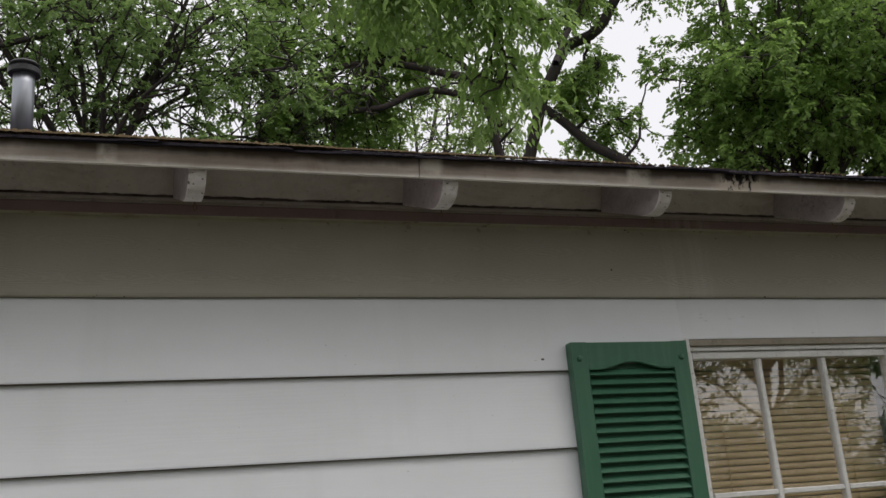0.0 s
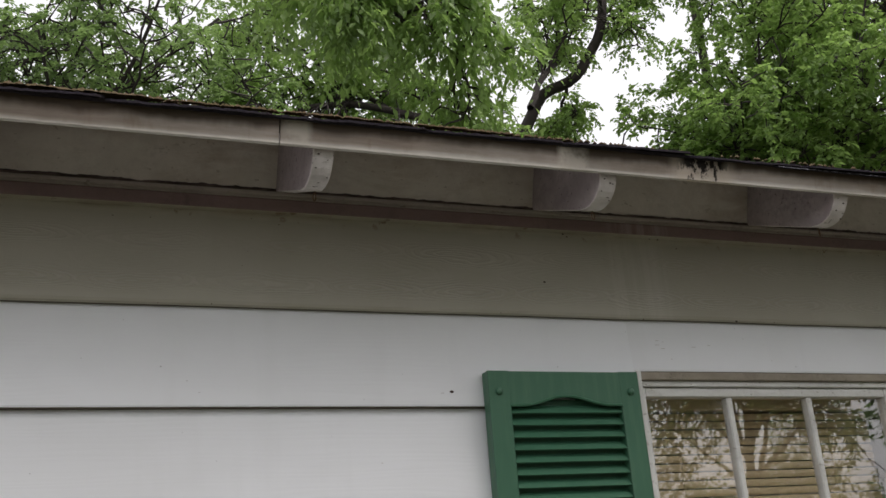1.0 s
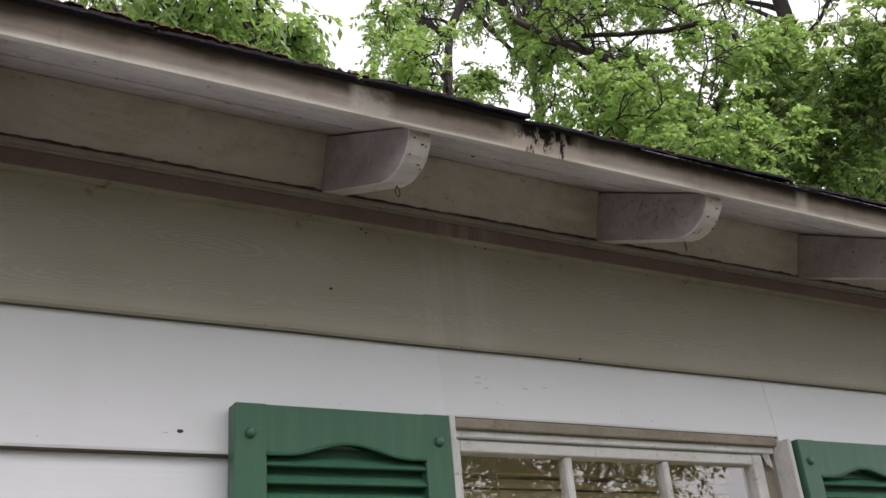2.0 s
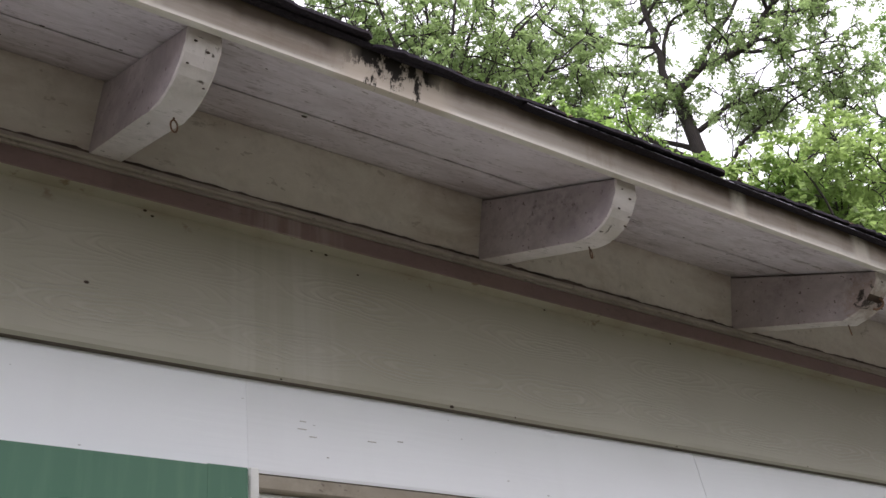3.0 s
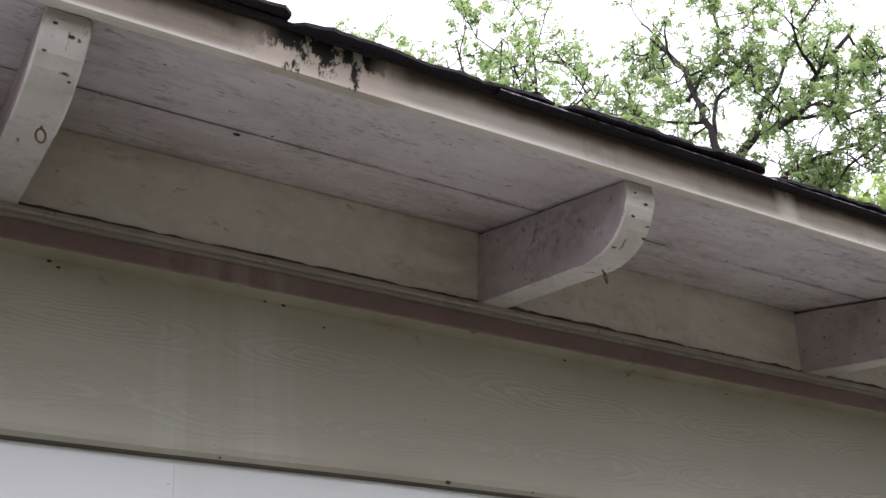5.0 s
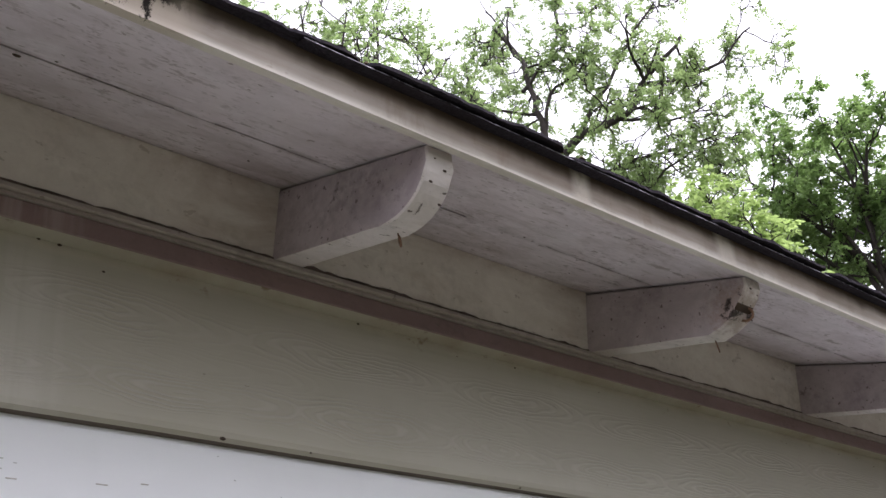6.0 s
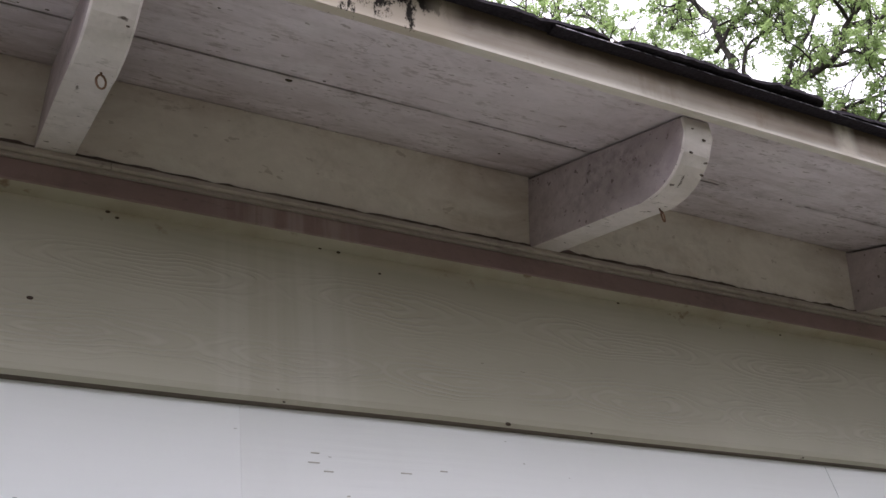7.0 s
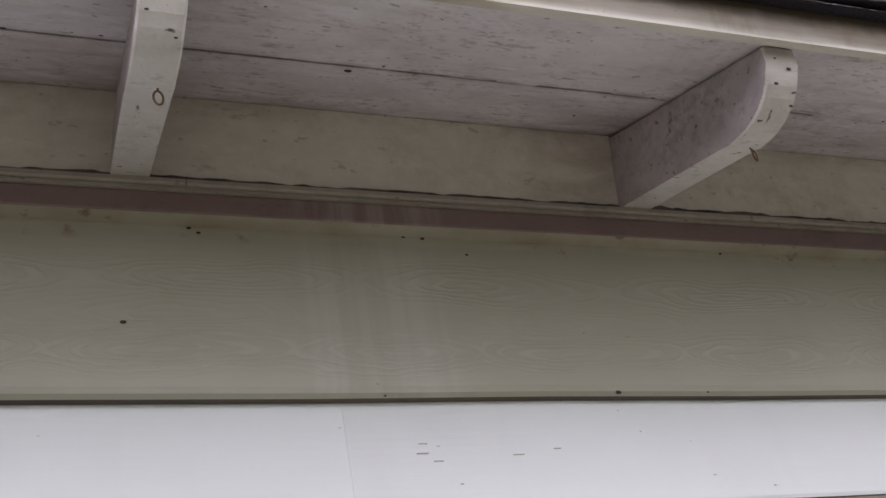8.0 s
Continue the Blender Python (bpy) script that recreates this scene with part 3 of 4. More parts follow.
for a, b in zip(cols, cols[1:]):
    for k in range(4):
        bm.faces.new((a[k], b[k], b[(k + 1) % 4], a[(k + 1) % 4]))
part("starter_strip", bm, SHINGLE, roof, "ragged black edge of the starter strip")


def rafter_outline(kind):
    """Straight lower edge, a tight round nose and a short plumb end."""
    low = [(0.06, 2.624), (-0.120, 2.5515), (-0.182, 2.5265)]
    if kind == "rotten":
        nose = [(-0.207, 2.5135), (-0.232, 2.5155), (-0.250, 2.5205), (-0.262, 2.5275), (-0.257, 2.5335), (-0.268, 2.5385), (-0.280, 2.5460), (-0.289, 2.5560), (-0.2915, 2.5700)]
    else:
        nose = [(-0.200, 2.5185), (-0.213, 2.5140), (-0.227, 2.5120), (-0.241, 2.5130), (-0.254, 2.5165), (-0.266, 2.5225), (-0.276, 2.5310), (-0.283, 2.5405), (-0.2875, 2.5500), (-0.2905, 2.5600), (-0.2915, 2.5700)]
    return low + nose + [(0.06, soffit_z(0.06) - 0.0045)]


def rafter(x, kind):
    bm = bmesh.new()
    prism(bm, rafter_outline(kind), x, x + RAFTER_W, tail_shear, 0.0022)
    bm.normal_update()
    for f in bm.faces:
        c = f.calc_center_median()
        # ends and undersides take the lighter tone, sides keep the shaded one
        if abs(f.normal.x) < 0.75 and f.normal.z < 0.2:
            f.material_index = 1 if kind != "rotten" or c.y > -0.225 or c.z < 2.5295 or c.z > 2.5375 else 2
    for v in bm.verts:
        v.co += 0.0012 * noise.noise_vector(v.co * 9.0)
    ob = part("rafter_tail", bm, [ROT_SIDE_SHADE, ROT_END, ROTTEN] if kind == "rotten" else [RAFTER_SIDE_SHADE, RAFTER_END, ROTTEN], roof, "rotted rafter tail with dark broken end" if kind == "rotten" else "curved rafter tail with peeling paint")
    return ob


for x in RAFTERS:
    rafter(x, "rotten" if abs(x - 0.598) < 0.01 else "curved")

# ---- window ----
window = base_empty("window_1")
tagged(window, "white wooden sash window with small panes and peeling paint", "window", kind="structure")
bm = bmesh.new()
box(bm, WX0 - 0.014, WX0 - 0.001, 0.004, 0.10, WZ0, WZ1 + 0.004, 0.002)
part("window_frame", bm, WINDOW_PAINT, window)
bm = bmesh.new()
box(bm, WX1 + 0.001, WX1 + 0.012, 0.000, 0.10, WZ0, WZ1 - 0.002, 0.002)
part("window_frame", bm, WINDOW_PAINT, window)
bm = bmesh.new()
box(bm, WX0, WX1, 0.030, 0.10, WZ1 - 0.012, WZ1 + 0.012, 0.002)
part("head_trim", bm, HEAD_PAINT, window, "dirty beige head trim")
bm = bmesh.new()
box(bm, WX0 + 0.001, WX1 - 0.001, 0.040, 0.10, WZ1 - 0.026, WZ1 - 0.0125, 0.002)
part("head_trim", bm, WINDOW_PAINT, window, "off-white lower head trim")
bm = bmesh.new()
prism(bm, [(-0.04, WZ0 - 0.03), (-0.04, WZ0 - 0.005), (0.10, WZ0 + 0.012), (0.10, WZ0 - 0.03)], WX0 - 0.03, WX1 + 0.03, bevel=0.003)
part("window_sill", bm, WINDOW_PAINT, window)
SASH_Y = 0.047
for zb, zt, y in ((1.335, WZ1 - 0.027, SASH_Y), (WZ0 + 0.013, 1.365, SASH_Y + 0.036)):
    bm = bmesh.new()
    box(bm, WX0 + 0.002, WX0 + 0.030, y, y + 0.034, zb, zt, 0.002)
    box(bm, WX1 - 0.062, WX1 - 0.034, y, y + 0.034, zb, zt, 0.002)
    box(bm, WX0 + 0.0305, WX1 - 0.0625, y + 0.001, y + 0.033, zt - 0.022, zt - 0.0005, 0.002)
    box(bm, WX0 + 0.0305, WX1 - 0.0625, y + 0.001, y + 0.033, zb + 0.0005, zb + 0.04, 0.002)
    sash = part("sash", bm, WINDOW_PAINT, window)
    xs = [WX0 + 0.030, -0.107, 0.131, WX1 - 0.062]
    zm = (zb + 0.04 + zt - 0.022) / 2
    for xm in xs[1:3]:
        part("muntin", box(bmesh.new(), xm - 0.008, xm + 0.008, y + 0.004, y + 0.030, zb + 0.0405, zt - 0.0225, 0.003), WINDOW_PAINT, sash)
    for xa, xb in zip(xs, xs[1:]):
        part("muntin", box(bmesh.new(), xa + 0.0085, xb - 0.0085, y + 0.005, y + 0.029, zm - 0.008, zm + 0.008, 0.003), WINDOW_PAINT, sash)
        for za, zc in ((zb + 0.04, zm), (zm, zt - 0.022)):
            pane = part("pane", box(bmesh.new(), xa + 0.004, xb - 0.004, y + 0.016, y + 0.019, za + 0.004, zc - 0.004), GLASS, sash)
            pane.visible_shadow = False
# jamb beside the sash, with a torn strip of old paint
part("jamb", box(bmesh.new(), WX1 - 0.0335, WX1, 0.055, 0.10, WZ0, WZ1 - 0.027, 0.002), HEAD_PAINT, window)
bm = bmesh.new()
flake = [bm.verts.new(p) for p in ((0.398, 0.050, 2.195), (0.412, 0.041, 2.198), (0.425, 0.048, 2.160), (0.418, 0.040, 2.152), (0.409, 0.046, 2.166), (0.404, 0.042, 2.158))]
bm.faces.new(flake)
bmesh.ops.solidify(bm, geom=bm.faces[:], thickness=0.0012)
part("paint_flake", bm, WINDOW_PAINT, window, "curled flake of white paint")

# ---- blind behind the glass ----
blind = base_empty("venetian_blind", (0, 0, 0))
tagged(blind, "closed tan venetian blind hanging behind the window glass", "blind")
part("headrail", box(bmesh.new(), WX0 + 0.01, WX1 - 0.03, 0.150, 0.185, 2.15, 2.185, 0.003), BLIND, blind)
bm = bmesh.new()
slat_y = [(0.164 - 0.0035 * math.cos(a) + 0.0022 * s / 2, 0.0089 * s) for s, a in zip(np.linspace(-1, 1, 5), np.linspace(-1.4, 1.4, 5))]
prism(bm, slat_y + [(y + 0.0005, z2) for y, z2 in slat_y[::-1]], WX0 + 0.012, WX1 - 0.032)
slat = part("slat", bm, BLIND, blind)
slat.location.z = 2.135
for i in range(1, 68):
    o = new("slat", slat.data)
    o.parent = blind
    o.location.z = 2.135 - 0.0207 * i
    o.rotation_euler.y = 0.0009 * math.sin(i * 1.7)
part("bottom_rail", box(bmesh.new(), WX0 + 0.012, WX1 - 0.032, 0.152, 0.176, 0.715, 0.735, 0.003), BLIND, blind)
for x in (-0.2, 0.26):
    part("cord", tube(bmesh.new(), [(x, 0.1575, 2.15), (x, 0.1575, 1.4), (x, 0.1575, 0.73)], 0.0012, 5), BLIND, blind)


# ---- shutters ----
def shutter():
    s = base_empty("shutter")
    tagged(s, "green louvered plastic shutter fixed beside the window", "shutter", group="window shutters")
    W, H, st = 0.372, 1.55, 0.050
    y0, y1 = -0.010, 0.022
    part("stile", box(bmesh.new(), 0, st, y0, y1, -H, 0, 0.0015), GREEN, s)
    part("stile", box(bmesh.new(), W - st, W, y0, y1, -H, 0, 0.0015), GREEN, s)
    # top rail with its raised curve
    bm = bmesh.new()
    xs = np.linspace(st - 0.001, W - st + 0.001, 41)

    def curve(x):
        u = (x - W / 2) / (W / 2 - st)
        return -0.073 + 0.020 * 0.5 * (1 + math.cos(math.pi * max(-1, min(1, u * 1.25))))

    lo = [[bm.verts.new((x, y, curve(x))) for x in xs] for y in (y0 + 0.0003, y1)]
    hi = [[bm.verts.new((x, y, -0.0015)) for x in xs] for y in (y0 + 0.0003, y1)]
    for i in range(40):
        bm.faces.new((lo[0][i], lo[0][i + 1], hi[0][i + 1], hi[0][i]))
        bm.faces.new((lo[1][i], hi[1][i], hi[1][i + 1], lo[1][i + 1]))
        bm.faces.new((lo[0][i], lo[1][i], lo[1][i + 1], lo[0][i + 1]))
        bm.faces.new((hi[0][i], hi[0][i + 1], hi[1][i + 1], hi[1][i]))
    top_rail = part("top_rail", bm, GREEN, s)
    bm = bmesh.new()
    tube(bm, [(x, y0 + 0.0015, curve(x) - 0.003) for x in xs], 0.0034, 6)
    part("bead", bm, GREEN, top_rail)
    part("bottom_rail", box(bmesh.new(), st + 0.0002, W - st - 0.0002, y0 + 0.001, y1, -H + 0.0015, -H + 0.075, 0.003), GREEN, s)
    part("mid_rail", box(bmesh.new(), st + 0.0002, W - st - 0.0002, y0 + 0.001, y1, -H / 2 - 0.04, -H / 2 + 0.04, 0.003), GREEN, s)
    part("back_panel", box(bmesh.new(), st - 0.002, W - st + 0.002, y1 - 0.006, y1 - 0.001, -H + 0.01, -0.06), GREEN, s)
    bm = bmesh.new()
    prism(bm, [(-0.0075, -0.0085), (-0.0055, -0.0105), (0.0130, -0.0075), (0.0130, 0.0100), (0.0100, 0.0100)], st - 0.0005, W - st + 0.0005)
    first = part("slat", bm, GREEN, s)
    zs, z0 = [], -0.084
    while z0 > -H + 0.09:
        if abs(z0 + H / 2) > 0.05:
            zs.append(z0)
        z0 -= 0.0265
    first.location.z = zs[0]
    for z0 in zs[1:]:
        o = new("slat", first.data)
        o.parent = s
        o.location.z = z0
    for x in (0.024, W - 0.024):
        for z0 in (-0.046, -H + 0.046):
            bm = bmesh.new()
            bmesh.ops.create_uvsphere(bm, u_segments=14, v_segments=8, radius=0.0085)
            for v in bm.verts:
                v.co.y *= 0.7
            k = part("screw_cap", bm, GREEN, s, smooth=True)
            k.location = (x, y0 - 0.001, z0)
    return s


first_shutter = shutter()
first_shutter.matrix_basis = pose(-0.766, -0.002, 2.208)
second = copy_thing(first_shutter, pose(0.449, -0.002, 2.206))

# ---- vent pipe on the roof ----
vent = base_empty("vent_pipe", (-2.378, 2.0, 3.605))
tagged(vent, "galvanised roof vent pipe with a dark storm cap", "vent pipe")
bm = tube(bmesh.new(), [(0, 0, -0.06), (0, 0, 0.25), (0, 0, 0.31)], 0.048, 24)
part("pipe", bm, STEEL, vent, smooth=True)
bm = tube(bmesh.new(), [(0, 0, 0.300), (0, 0, 0.303), (0, 0, 0.326), (0, 0, 0.328)], [0.052, 0.070, 0.074, 0.066], 24)
part("cap_collar", bm, CAP, vent)
bm = tube(bmesh.new(), [(0, 0, 0.328), (0, 0, 0.342)], 0.050, 24)
part("cap_band", bm, STEEL, vent)
bm = tube(bmesh.new(), [(0, 0, 0.342), (0, 0, 0.348), (0, 0, 0.360), (0, 0, 0.370)], [0.066, 0.070, 0.060, 0.026], 24)
part("cap_top", bm, CAP, vent)
bm = bmesh.new()
for i in range(2):
    box(bm, -0.16 + 0.003 * i, 0.16 - 0.003 * i, -0.17, 0.17, -0.002 + 0.004 * i, 0.002 + 0.004 * i)
fl = part("flashing", bm, STEEL, vent)
fl.rotation_euler.x = math.atan(0.42)
fl.location.z = -0.03


# ---- hooks and nails ----
def screw_eye(x, y, z, turn, lean):
    """A small hanging wire eye: shank and long oval loop."""
    pts = [(0, 0, 0.016), (0, 0, 0.008)] + [(0.0042 * math.sin(a), 0, 0.0082 * math.cos(a)) for a in np.linspace(0.25, 6.0, 16)]
    bm = tube(bmesh.new(), pts, 0.00105, 6)
    ob = part("screw_eye", bm, RUST)
    ob.matrix_basis = pose(x, y, z, 0, lean, turn)
    tagged(ob, "small rusty wire eye screwed into a rafter tail", "hook", group="wire eyes under the eave")


HOOK_Y = -0.196
for k in (-3, -2, -1, 0, 1):
    y = HOOK_Y - (0.006 if k == -1 else 0)
    screw_eye(RAFTERS[k + 9] + tail_shear(y) + 0.027, y - 0.004, 2.505, (15, 40, 10, 60, 30)[k + 3], (0, 8, -4, 14, 5)[k + 3])
# heavier hook in the rotted tail
bm = tube(bmesh.new(), [(0, 0, 0.02), (0, -0.008, 0.012)] + [(0, -0.012 - 0.011 * math.sin(a), 0.002 + 0.011 * math.cos(a)) for a in np.linspace(0, 4.2, 12)], 0.0021, 7)
big = part("iron_hook", bm, RUST)
big.matrix_basis = pose(0.598 + 0.040, -0.248, 2.528, 0, 0, 30)
tagged(big, "thick dark iron hook in the rotted rafter tail", "hook")

rng = random.Random(4)
bm = bmesh.new()
marks = [(-0.588, 0.0208, 2.428, 0.0027), (-0.07, 0.021, 2.347, 0.003), (0.142, 0.0215, 2.552, 0.0018), (-0.262, 0.0215, 2.553, 0.0022), (-0.285, 0.0215, 2.554, 0.0018), (-0.838, 0.023, 2.168, 0.004), (-0.525, 0.0215, 2.552, 0.0022), (-0.515, 0.0215, 2.546, 0.002)]
marks += [(rng.uniform(-2.2, 2.0), 0.0218, rng.uniform(2.53, 2.553), rng.uniform(0.0008, 0.0018)) for _ in range(15)]
marks += [(rng.uniform(-2.2, 2.0), 0.0225, rng.uniform(2.344, 2.352), rng.uniform(0.001, 0.002)) for _ in range(18)]
marks += [(rng.uniform(-2.2, 1.8), 0.003, rng.uniform(2.62, 2.70), rng.uniform(0.0008, 0.002)) for _ in range(26)]
for x in RAFTERS[6:11]:
    for dx, y, z in ((0.012, -0.2895, 2.553), (0.029, -0.2860, 2.545), (0.010, -0.2775, 2.531), (0.030, -0.2620, 2.5190)):
        marks.append((x + dx + 0.02 + rng.uniform(-0.003, 0.003), y - 0.0005, z + rng.uniform(-0.003, 0.003), rng.uniform(0.0012, 0.0024)))
for x, y, z, r in marks:
    bmesh.ops.create_uvsphere(bm, u_segments=7, v_segments=4, radius=r, matrix=Matrix.Translation((x, y, z)) @ Matrix.Diagonal((1.3, 0.5, 0.8, 1)))
tagged(part("nail_heads", bm, NAIL), "rusty nail heads and specks on the boards", "nails", kind="stuff")
bm = bmesh.new()
for _ in range(60):
    x, y = rng.uniform(-2.2, 2.2), rng.choice([-0.152, -0.139, -0.25, -0.08, -0.02])
    y += rng.uniform(-0.004, 0.004)
    r = rng.uniform(0.0008, 0.0018)
    bmesh.ops.create_uvsphere(bm, u_segments=7, v_segments=4, radius=r, matrix=Matrix.Translation((x, y, soffit_z(y))) @ Matrix.Diagonal((rng.uniform(1, 2.5), 1, 0.4, 1)))
bmesh.ops.create_uvsphere(bm, u_segments=7, v_segments=4, radius=0.003, matrix=Matrix.Translation((-0.372, -0.135, soffit_z(-0.135))) @ Matrix.Diagonal((1.6, 1, 0.6, 1)))
tagged(part("soffit_specks", bm, NAIL), "dark nail spots and mildew on the soffit", "nails", kind="stuff")
# short scratches in the white board above the window
bm = bmesh.new()
for x, z, w in ((-0.30, 2.296, 0.009), (-0.302, 2.285, 0.012), (-0.287, 2.276, 0.010), (-0.20, 2.281, 0.012), (-0.155, 2.287, 0.008), (-0.268, 2.250, 0.003), (0.02, 2.25, 0.003), (-0.86, 2.165, 0.007), (-1.37, 2.165, 0.004), (-1.0, 2.02, 0.004)):
    y = 0.0205 + 0.0175 * ((z - LAPS[1]) % 0.2115) / 0.2215
    box(bm, x - w / 2, x + w / 2, y - 0.0014, y + 0.002, z - 0.0004, z + 0.0004)
tagged(part("paint_scratches", bm, SCRATCH), "short dark scratches in the white siding paint", "scratches", kind="stuff")


# ---- trees ----
class Tree:
    """A tree grown from limbs: tubes for wood, many small leaves for the crown."""

    def __init__(self, seed):
        self.r = random.Random(seed)
        self.g = np.random.default_rng(seed)
        self.wood_v, self.wood_f = [], []
        self.tips, self.dirs = [], []

    def limb(self, pts, r0, r1, sides=6):
        pts = [Vector(p) for p in pts]
        start, last = len(self.wood_v), None
        for i, p in enumerate(pts):
            d = (pts[min(i + 1, len(pts) - 1)] - pts[max(i - 1, 0)]).normalized()
            u = d.orthogonal().normalized() if last is None else (last - d * last.dot(d)).normalized()
            last, w = u, d.cross(u)
            r = r0 + (r1 - r0) * i / max(1, len(pts) - 1)
            for k in range(sides):
                a = 2 * math.pi * k / sides
                self.wood_v.append(p + r * (math.cos(a) * u + math.sin(a) * w))
        for i in range(len(pts) - 1):
            for k in range(sides):
                a, b = start + i * sides + k, start + i * sides + (k + 1) % sides
                self.wood_f.append((a, b, b + sides, a + sides))

    def bend(self, p, d, length, steps, wander, lift):
        """A wandering line from p."""
        p, d, out = Vector(p), Vector(d).normalized(), [Vector(p)]
        for _ in range(steps):
            d = (d + wander * Vector([self.r.gauss(0, 1) for _ in range(3)]) + Vector((0, 0, lift))).normalized()
            p = p + d * (length / steps)
            out.append(p.copy())
        return out

    def side(self, d, low, high):
        """A way that leaves d at an angle."""
        d = Vector(d).normalized()
        u = d.orthogonal().normalized()
        u.rotate(Matrix.Rotation(self.r.uniform(0, 2 * math.pi), 3, d))
        a = radians(self.r.uniform(low, high))
        return d * math.cos(a) + u * math.sin(a)

    def twigs(self, pts, r, count, length, lift=0.02, first=0.2, depth=1, wander=0.22, spread=(30, 75)):
        """Branches along a line; the last level carries the leaves."""
        k = len(pts) - 1
        for i in range(count):
            s = first + (1 - first) * (i + self.r.random()) / count
            j = min(k - 1, int(s * k))
            p = pts[j].lerp(pts[j + 1], s * k - j)
            d = self.side(pts[j + 1] - pts[j], *spread)
            ln = length * self.r.uniform(0.55, 1.25) * (1.15 - 0.5 * s)
            line = self.bend(p, d, ln, 5, wander, lift)
            rr = r * self.r.uniform(0.6, 1.0)
            rr = max(rr, 0.013)
            self.limb(line, rr, rr * 0.45, 5 if depth else 3)
            if depth:
                self.twigs(line, rr * 0.45, max(3, int(count * 0.8)), length * 0.48, lift * 0.5, 0.25, depth - 1, wander, spread)
            else:
                self.tips += line[2:]
                self.dirs += [line[-1] - line[0]] * len(line[2:])

    def wood(self, parent, name="trunk"):
        me = mesh_of(name, self.wood_v, self.wood_f, BARK, True)
        ob = new(name, me)
        ob.parent = parent
        ob["label"] = "dark bark trunk and branches"

    def leaves(self, parent, per_tip, leaflets, size, material, droop=0.5, reach=0.35, wide_leaf=0.24, label="crown of small compound leaves"):
        g = self.g
        tips, dirs = np.array([list(v) for v in self.tips]), np.array([list(v.normalized()) for v in self.dirs])
        n = len(tips) * per_tip
        at = np.repeat(tips, per_tip, 0) + g.normal(0, 0.05, (n, 3))
        way = np.repeat(dirs, per_tip, 0) + g.normal(0, 0.8, (n, 3))
        way /= np.linalg.norm(way, axis=1)[:, None]
        long = reach * g.uniform(0.6, 1.2, n)
        m = n * leaflets
        s = np.tile((np.arange(leaflets) + 0.6) / leaflets, n)
        W, L, A = np.repeat(way, leaflets, 0), np.repeat(long, leaflets), np.repeat(at, leaflets, 0)
        pos = A + W * (L * s)[:, None]
        pos[:, 2] -= droop * L * s * s
        tangent = W.copy()
        tangent[:, 2] -= 2 * droop * s
        tangent /= np.linalg.norm(tangent, axis=1)[:, None]
        up = np.array([0.0, 0.0, 1.0]) + g.normal(0, 0.35, (m, 3))
        side = np.cross(tangent, up)
        side /= np.linalg.norm(side, axis=1)[:, None] + 1e-9
        sign = np.where(np.arange(m) % 2 == 0, 1.0, -1.0)[:, None]
        leaf = side * sign * g.uniform(0.7, 1.1, (m, 1)) + tangent * g.uniform(0.4, 0.9, (m, 1)) + g.normal(0, 0.22, (m, 3))
        leaf[:, 2] -= droop * 0.6
        leaf /= np.linalg.norm(leaf, axis=1)[:, None]
        wide = np.cross(leaf, up)
        wide /= np.linalg.norm(wide, axis=1)[:, None] + 1e-9
        fold = np.cross(wide, leaf)
        ln = (size * g.uniform(0.65, 1.2, m))[:, None]
        v = np.empty((m, 4, 3))
        v[:, 0] = pos
        v[:, 1] = pos + leaf * ln * 0.45 + wide * ln * wide_leaf + fold * ln * 0.06
        v[:, 2] = pos + leaf * ln - fold * ln * 0.05
        v[:, 3] = pos + leaf * ln * 0.45 - wide * ln * wide_leaf + fold * ln * 0.06
        i = np.arange(m)[:, None] * 4
        tri = np.concatenate([i + np.array([[0, 1, 2]]), i + np.array([[0, 2, 3]])], 1).reshape(-1)
        me = bpy.data.meshes.new("crown")
        me.vertices.add(m * 4)
        me.vertices.foreach_set("co", v.reshape(-1))
        me.loops.add(m * 6)
        me.loops.foreach_set("vertex_index", tri.astype(np.int32))
        me.polygons.add(m * 2)
        me.polygons.foreach_set("loop_start", np.arange(m * 2, dtype=np.int32) * 3)
        me.materials.append(material)
        me.update(calc_edges=True)
        ob = new("crown", me)
        ob.parent = parent
        ob["label"] = label


def smooth_line(pts, steps=4):
    """A smooth line through a few places."""
    p = [Vector(q) for q in pts]
    out = []
    for i in range(len(p) - 1):
        a, b, c, d = p[max(i - 1, 0)], p[i], p[i + 1], p[min(i + 2, len(p) - 1)]
        for k in range(steps):
            t = k / steps
            out.append(0.5 * ((2 * b) + (c - a) * t + (2 * a - 5 * b + 4 * c - d) * t * t + (3 * b - a - 3 * c + d) * t ** 3))
    return out + [p[-1]]


TO_YARD = Vector((-0.5, -0.78, -0.38))     # from the trees down to the open yard


